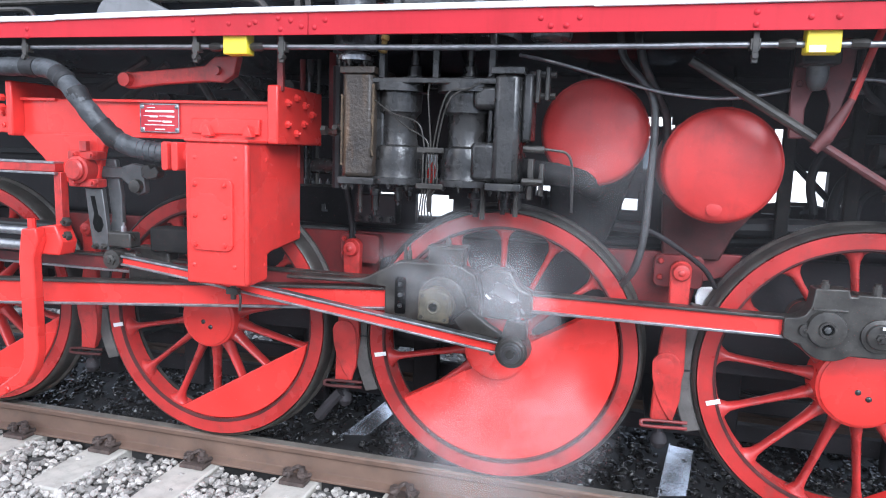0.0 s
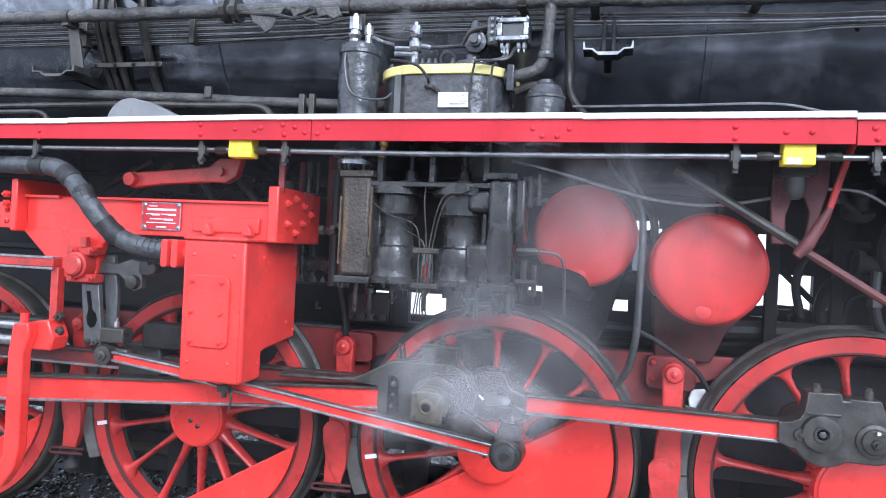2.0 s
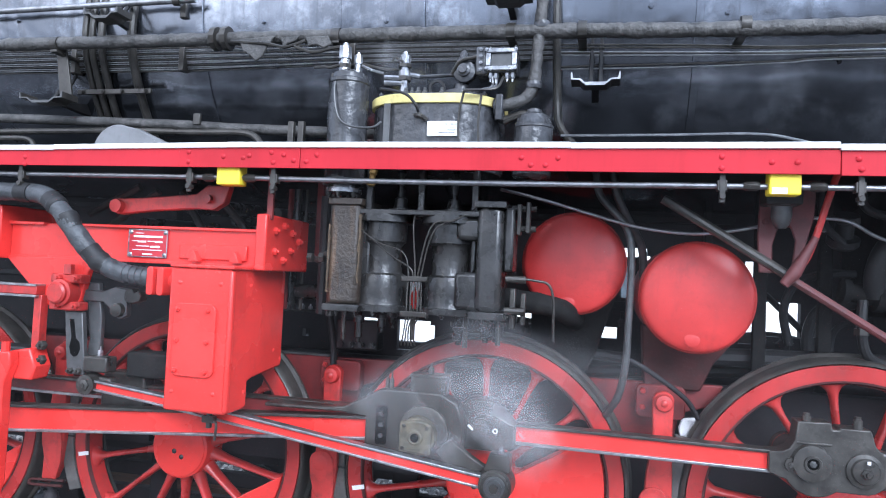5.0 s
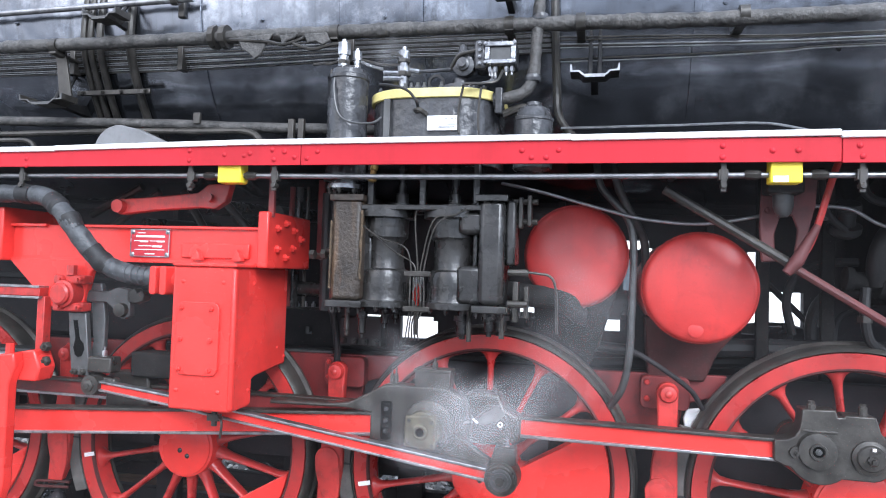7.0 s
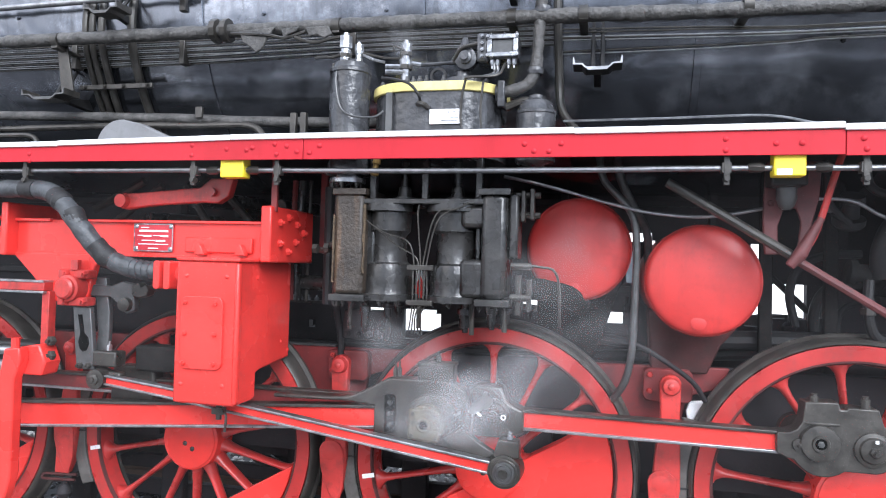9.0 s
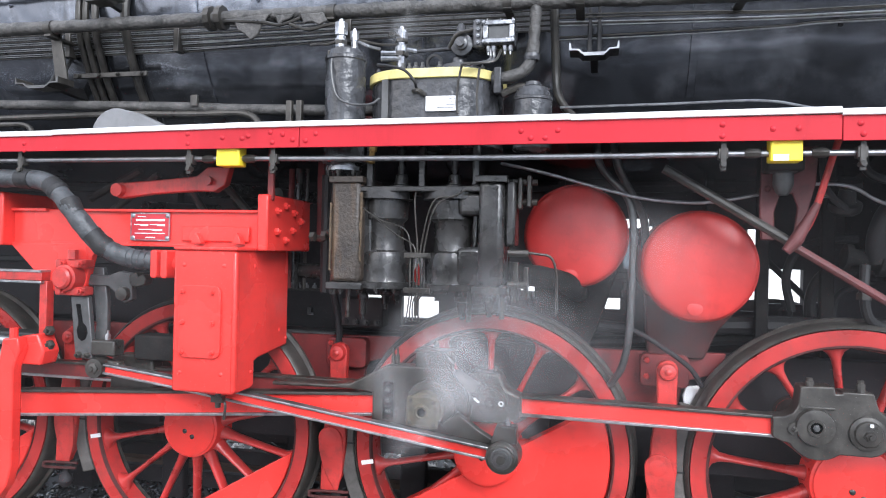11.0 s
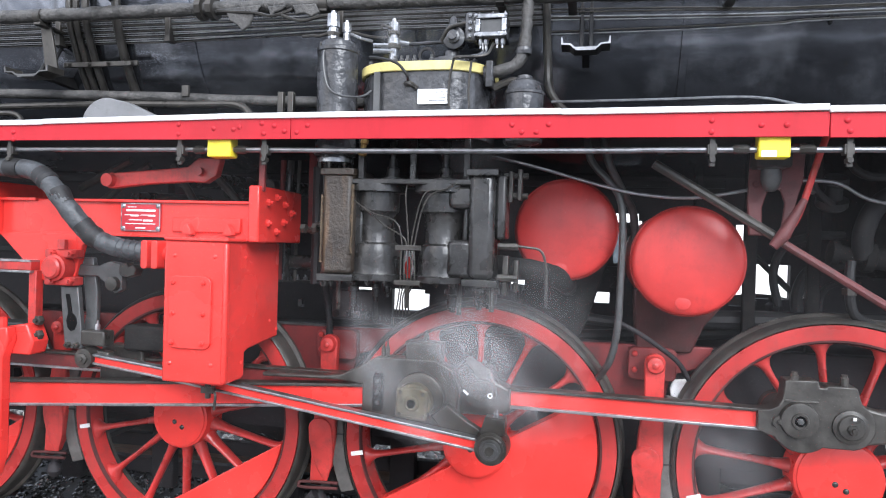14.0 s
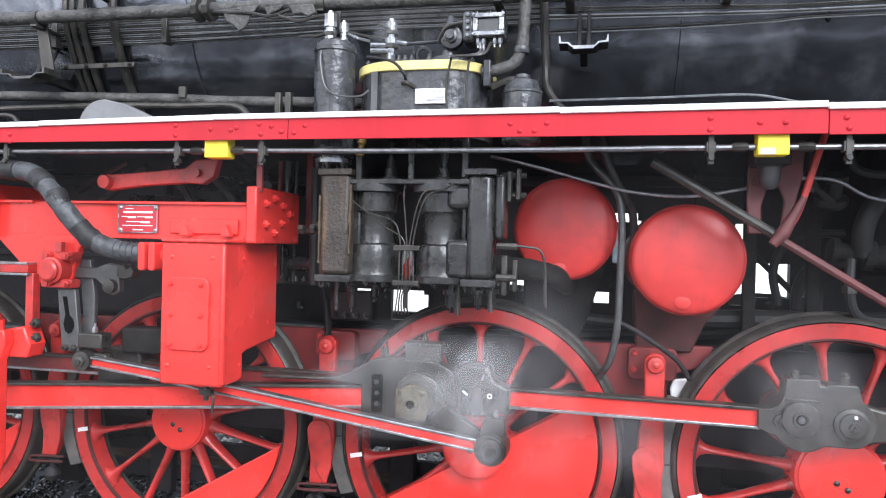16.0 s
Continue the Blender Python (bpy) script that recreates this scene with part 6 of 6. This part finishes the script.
wall = part("wall", box(B(), -26, 34, 24, 34, -0.3, 7), RENDER_WALL, house)
part("roof", prism(B(), [(23.4, 6.9), (34.6, 6.9), (29, 10.5)], -26.6, 34.6, "x"), ROOF_TILE, house)
for k in range(16):
    for z in (1.0, 4.2):
        x = -24 + 3.6 * k
        w = part("window", box(B(), x, x + 1.2, 23.93, 24.02, z, z + 1.6), WHITE, house)
        part("pane", box(B(), x + 0.08, x + 1.12, 23.91, 23.928, z + 0.08, z + 1.52), GLASS, w)
platform = part("pavement", box(B(), -60, 60, 3.4, 23.9, -0.29, -0.1), PAVING, bevel=0.02)
tagged(platform, "pale concrete yard paving beyond the track, brightened for the gaps", "pavement", kind="structure")

# ---- ballast ----


def stone_mesh(seed):
    rnd = random.Random(seed)
    bm = B()
    bmesh.ops.create_icosphere(bm, subdivisions=1, radius=1)
    s = Vector((rnd.uniform(0.8, 1.25), rnd.uniform(0.7, 1.0), rnd.uniform(0.5, 0.8)))
    for v in bm.verts:
        v.co = Vector((v.co.x * s.x, v.co.y * s.y, v.co.z * s.z)) * rnd.uniform(0.72, 1.12)
    return bm


SHAPES = []
for k in range(8):
    bm = stone_mesh(k)
    verts = np.array([v.co for v in bm.verts])
    faces = np.array([[v.index for v in f.verts] for f in bm.faces])
    me = bpy.data.meshes.new("stone")
    bm.to_mesh(me)
    bm.free()
    me.materials.append(STONE)
    SHAPES.append((verts, faces, me))


def scatter(name, mat, count, x0, x1, y0, y1, z, rnd, size, parent, label):
    vs, fs, base = [], [], 0
    for _ in range(count):
        v, f, _me = SHAPES[rnd.randrange(8)]
        r = rnd.uniform(*size)
        px, py = rnd.uniform(x0, x1), rnd.uniform(y0, y1)
        if mat is SOOT and py > 0.4 and any(abs(px - b) < 0.075 for b in (-1.0, 0.965)):
            continue
        if mat is STONES and -0.5 < py < 0 and min(abs(px - b) for b in SLEEPERS) < 0.125 and rnd.random() < 0.86:
            continue
        m = pose(px, py, z + rnd.uniform(-0.02, 0.022), rnd.uniform(-40, 40), rnd.uniform(-40, 40), rnd.uniform(0, 360))
        a = np.array(m)
        vs.append(v * r @ a[:3, :3].T + a[:3, 3])
        fs.append(f + base)
        base += len(v)
    me = bpy.data.meshes.new(name)
    me.from_pydata(np.concatenate(vs).tolist(), [], np.concatenate(fs).tolist())
    me.materials.append(mat)
    ob = new(name, me)
    if parent:
        ob.parent = parent
    ob["label"] = label
    ob["kind"] = "stuff"
    return ob


rnd = random.Random(5)
ballast = part("ballast_bed", box(B(), -14, 14, -1.6, 0.0, -0.268, -0.215), GROUND)
tagged(ballast, "loose pale grey ballast stones beside the rail", "ballast", kind="structure")
scatter("loose_stones", STONES, 20000, -7.0, 7.0, -1.5, 0.0, -0.197, rnd, (0.014, 0.03), ballast, "pale grey broken ballast stones")
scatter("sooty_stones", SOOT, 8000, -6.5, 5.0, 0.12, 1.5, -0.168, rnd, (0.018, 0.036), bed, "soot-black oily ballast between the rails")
scatter("far_stones", STONES, 3500, -7.0, 7.0, 1.65, 3.0, -0.24, rnd, (0.02, 0.04), ballast, "pale grey ballast stones beyond the far rail")
for k in range(300):
    o = new("stone", SHAPES[rnd.randrange(8)][2])
    o.parent = ballast
    r = rnd.uniform(0.02, 0.036)
    px = rnd.uniform(-3.2, -0.4)
    while min(abs(px - b) for b in SLEEPERS) < 0.13:
        px = rnd.uniform(-3.2, -0.4)
    o.matrix_basis = pose(px, rnd.uniform(-0.75, -0.1), -0.178, rnd.uniform(-40, 40), rnd.uniform(-40, 40), rnd.uniform(0, 360)) @ Matrix.Scale(r, 4)

# ---- steam ----


def steam_material(name, density, seed, lo=0.18, hi=0.85):
    """White vapour whose body thins out towards its rim."""
    m = bpy.data.materials.new(name)
    m.use_nodes = True
    n, l = m.node_tree.nodes, m.node_tree.links
    n.remove(n["Principled BSDF"])
    co = n.new("ShaderNodeTexCoord")
    flat = n.new("ShaderNodeVectorMath")
    flat.operation = "MULTIPLY"
    flat.inputs[1].default_value = (1, 0, 1)
    l.new(co.outputs["Object"], flat.inputs[0])
    length = n.new("ShaderNodeVectorMath")
    length.operation = "LENGTH"
    l.new(flat.outputs[0], length.inputs[0])
    wisp = n.new("ShaderNodeTexNoise")
    wisp.noise_dimensions = "4D"
    wisp.inputs["W"].default_value = seed
    wisp.inputs["Scale"].default_value, wisp.inputs["Detail"].default_value, wisp.inputs["Roughness"].default_value, wisp.inputs["Distortion"].default_value = 1.0, 3, 0.5, 0.5
    l.new(co.outputs["Object"], wisp.inputs["Vector"])
    rim = n.new("ShaderNodeMapRange")
    rim.interpolation_type = "SMOOTHERSTEP"
    rim.inputs[1].default_value, rim.inputs[2].default_value = 0.97, 0.1
    fray = n.new("ShaderNodeTexNoise")
    fray.noise_dimensions = "4D"
    fray.inputs["W"].default_value = seed + 40
    fray.inputs["Scale"].default_value, fray.inputs["Detail"].default_value, fray.inputs["Roughness"].default_value = 1.4, 3, 0.55
    l.new(co.outputs["Object"], fray.inputs["Vector"])
    bite = n.new("ShaderNodeMath")
    bite.operation = "MULTIPLY_ADD"
    bite.inputs[1].default_value, bite.inputs[2].default_value = 1.5, -0.6
    l.new(fray.outputs["Fac"], bite.inputs[0])
    edge = n.new("ShaderNodeMath")
    edge.operation = "ADD"
    l.new(length.outputs["Value"], edge.inputs[0])
    l.new(bite.outputs[0], edge.inputs[1])
    # nothing reaches the outline of the sheet itself
    keep = n.new("ShaderNodeMapRange")
    keep.interpolation_type = "SMOOTHSTEP"
    keep.inputs[1].default_value, keep.inputs[2].default_value = 0.98, 0.7
    l.new(length.outputs["Value"], keep.inputs[0])
    l.new(edge.outputs[0], rim.inputs[0])
    body = n.new("ShaderNodeMapRange")
    body.interpolation_type = "SMOOTHSTEP"
    body.inputs[1].default_value, body.inputs[2].default_value = lo, hi
    l.new(wisp.outputs["Fac"], body.inputs[0])
    mul = n.new("ShaderNodeMath")
    mul.operation = "MULTIPLY"
    l.new(rim.outputs[0], mul.inputs[0])
    l.new(body.outputs[0], mul.inputs[1])
    whole = n.new("ShaderNodeMath")
    whole.operation = "MULTIPLY"
    l.new(mul.outputs[0], whole.inputs[0])
    l.new(keep.outputs[0], whole.inputs[1])
    den = n.new("ShaderNodeMath")
    den.operation = "MULTIPLY"
    den.inputs[1].default_value = density
    l.new(whole.outputs[0], den.inputs[0])
    clear, dif, tra, half, mix = (n.new("ShaderNode" + k) for k in ("BsdfTransparent", "BsdfDiffuse", "BsdfTranslucent", "MixShader", "MixShader"))
    dif.inputs[0].default_value = tra.inputs[0].default_value = (0.74, 0.74, 0.76, 1)
    half.inputs[0].default_value = 0.35
    l.new(dif.outputs[0], half.inputs[1])
    l.new(tra.outputs[0], half.inputs[2])
    l.new(den.outputs[0], mix.inputs[0])
    l.new(clear.outputs[0], mix.inputs[1])
    l.new(half.outputs[0], mix.inputs[2])
    l.new(mix.outputs[0], n["Material Output"].inputs[0])
    return m


DENSE = [steam_material("dense_steam", 0.62, 3.1 + 2.7 * k) for k in range(3)]
THIN = [steam_material("thin_steam", 0.22, 9.3 + 3.3 * k) for k in range(3)]


def puff_mesh(seed):
    """A lumpy billow, domed towards the open side."""
    bm = B()
    bmesh.ops.create_grid(bm, x_segments=26, y_segments=26, size=1)
    for v in list(bm.verts):
        x, z = v.co.x, v.co.y
        r = max(abs(x), abs(z))
        k = r / max(1e-6, math.hypot(x, z))
        x, z = x * k, z * k
        lump = noise.fractal(Vector((x * 1.6, z * 1.6, seed * 5.3)), 1.0, 2.0, 3)
        v.co = (x, -0.3 * math.sqrt(max(0, 1 - r * r)) - 0.12 * lump * (1 - r), z)
    for f in bm.faces:
        f.smooth = True
    me = bpy.data.meshes.new("steam_puff")
    bm.to_mesh(me)
    bm.free()
    return me


def puff(seed, mat, sx, sy, sz, label):
    me = puff_mesh(seed)
    me.materials.append(mat)
    ob = new("steam_puff", me)
    ob.scale = (sx, sy, sz)
    ob.visible_shadow = False
    return tagged(ob, label, "steam", "leaking steam")


# billows that hang and roll at the leak, beside the crank pin
FAINT = steam_material("faint_steam", 0.14, 5.9)
CORE = []
for k, (x, z, s, mat) in enumerate(((-0.12, 1.19, 0.31, DENSE[0]), (0.1, 1.17, 0.29, DENSE[1]), (0.32, 1.3, 0.36, FAINT))):
    CORE.append((puff(k, mat, s * 1.6, 0.2, s * 1.05, "white billow of leaking steam at the crank pin"), x, z))
# thin veil sheets added before the wheels and the pump to lift the dark tones
LIFT = [steam_material("dark_lifting_veil", 0.019, 21.3 + 4.1 * k, 0.0, 0.7) for k in range(2)]
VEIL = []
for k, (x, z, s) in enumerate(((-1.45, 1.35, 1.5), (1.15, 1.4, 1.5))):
    VEIL.append((puff(80 + k, LIFT[k], s * 1.15, 0.2, s, "thin pale veil before the wheels, added to lift the darks"), x, z))
# a plume that blows down over the driving wheel, and a small leak at the pump's steam valve
PLUME = puff(60, steam_material("plume_steam", 0.58, 1.7, 0.1, 0.85), 0.62, 0.2, 0.62, "white plume of steam blowing down past the wheel")
LEAK = puff(61, THIN[1], 0.13, 0.1, 0.16, "faint wisp of steam at the pump valve")
# wisps that leave the leak and drift off along the engine
# (start, size, rise)
WISPS = ((-0.9, 0.34, 0.25), (1.0, 0.5, 0.5), (1.3, 0.6, 1.5), (1.7, 0.6, 1.1), (2.2, 0.5, 1.1), (4.6, 0.4, 0.6), (6.2, 0.38, 0.4), (8.3, 0.4, 0.5), (9.9, 0.5, 0.1), (10.5, 0.56, 0.0), (10.9, 0.45, -0.4), (12.2, 0.3, -1.7), (12.4, 0.36, -0.9), (13.6, 0.36, -0.6), (14.2, 0.3, -1.2))
DRIFT = [puff(20 + k, THIN[k % 3], z * 1.2, 0.25, z, "thin drifting wisp of white steam") for k, (a, z, c) in enumerate(WISPS)]


def motions():
    rr = random.Random(11)
    walk(PLUME, [(0.0, pose(0.16, -0.62, 0.5)), (0.4, pose(0.24, -0.64, 0.3, 0, 8)), (0.8, pose(0.28, -0.66, -0.3, 0, 14)), (1.3, pose(0.3, -0.66, -1.2, 0, 18)), (16.0, pose(0.3, -0.66, -1.2, 0, 18))])
    walk(LEAK, [(0.8 * i, pose(-0.4 + 0.05 * math.sin(1.9 * i), -0.4, 2.68 + 0.04 * math.cos(2.3 * i), 0, 35 * math.sin(i))) for i in range(21)])
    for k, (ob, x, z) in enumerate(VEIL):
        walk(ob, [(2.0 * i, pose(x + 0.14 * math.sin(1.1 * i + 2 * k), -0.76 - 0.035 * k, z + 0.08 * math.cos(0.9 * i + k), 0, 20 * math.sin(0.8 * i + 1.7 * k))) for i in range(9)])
    for k, (ob, x, z) in enumerate(CORE):
        rows, turn = [], rr.uniform(-30, 30)
        for i in range(33):
            t = 0.5 * i
            turn += rr.uniform(-30, 45)
            pulse = 0.06 * math.sin(2.6 * t + 1.3 * k)
            rows.append((t, pose(x + pulse + rr.uniform(-0.05, 0.05), -0.62 - 0.045 * k + rr.uniform(-0.02, 0.02), z + 0.05 * math.cos(2.1 * t + k) + rr.uniform(-0.04, 0.04), 0, turn, 0)))
        walk(ob, rows)
    for k, (ob, (start, size, rise)) in enumerate(zip(DRIFT, WISPS)):
        hide = (-0.2, 0.82, 3.0)
        way = ((0.0, (-0.1, -0.3, 1.35)), (0.5, (0.2, -0.66, 1.42 + 0.1 * rise)), (1.1, (0.7, -0.7, 1.6 + 0.5 * rise)), (1.9, (1.25, -0.72, 1.8 + 1.0 * rise)), (2.8, (2.0, -0.75, 2.0 + 1.2 * rise)), (4.2, (4.2, -0.8, 2.2 + 1.5 * rise)))
        rows = [(0.0, pose(*hide))] if start > 0.4 else []
        if start > 0.8:
            rows.append((start - 0.4, pose(*hide)))
        for dt, p in way:
            t = start + dt
            if 0 <= t <= 16:
                rows.append((t, pose(*p, 0, 28 * dt + 40 * k % 90, 0)))
        if rows[0][0] > 0:
            p = rows[0][1].translation
            rows.insert(0, (0.0, pose(p.x - 0.2, p.y, p.z - 0.1, 0, 28 * (0 - start) % 60, 0)))
        if rows[-1][0] < 16:
            rows.append((16.0, rows[-1][1].copy()))
        walk(ob, rows)


motions()
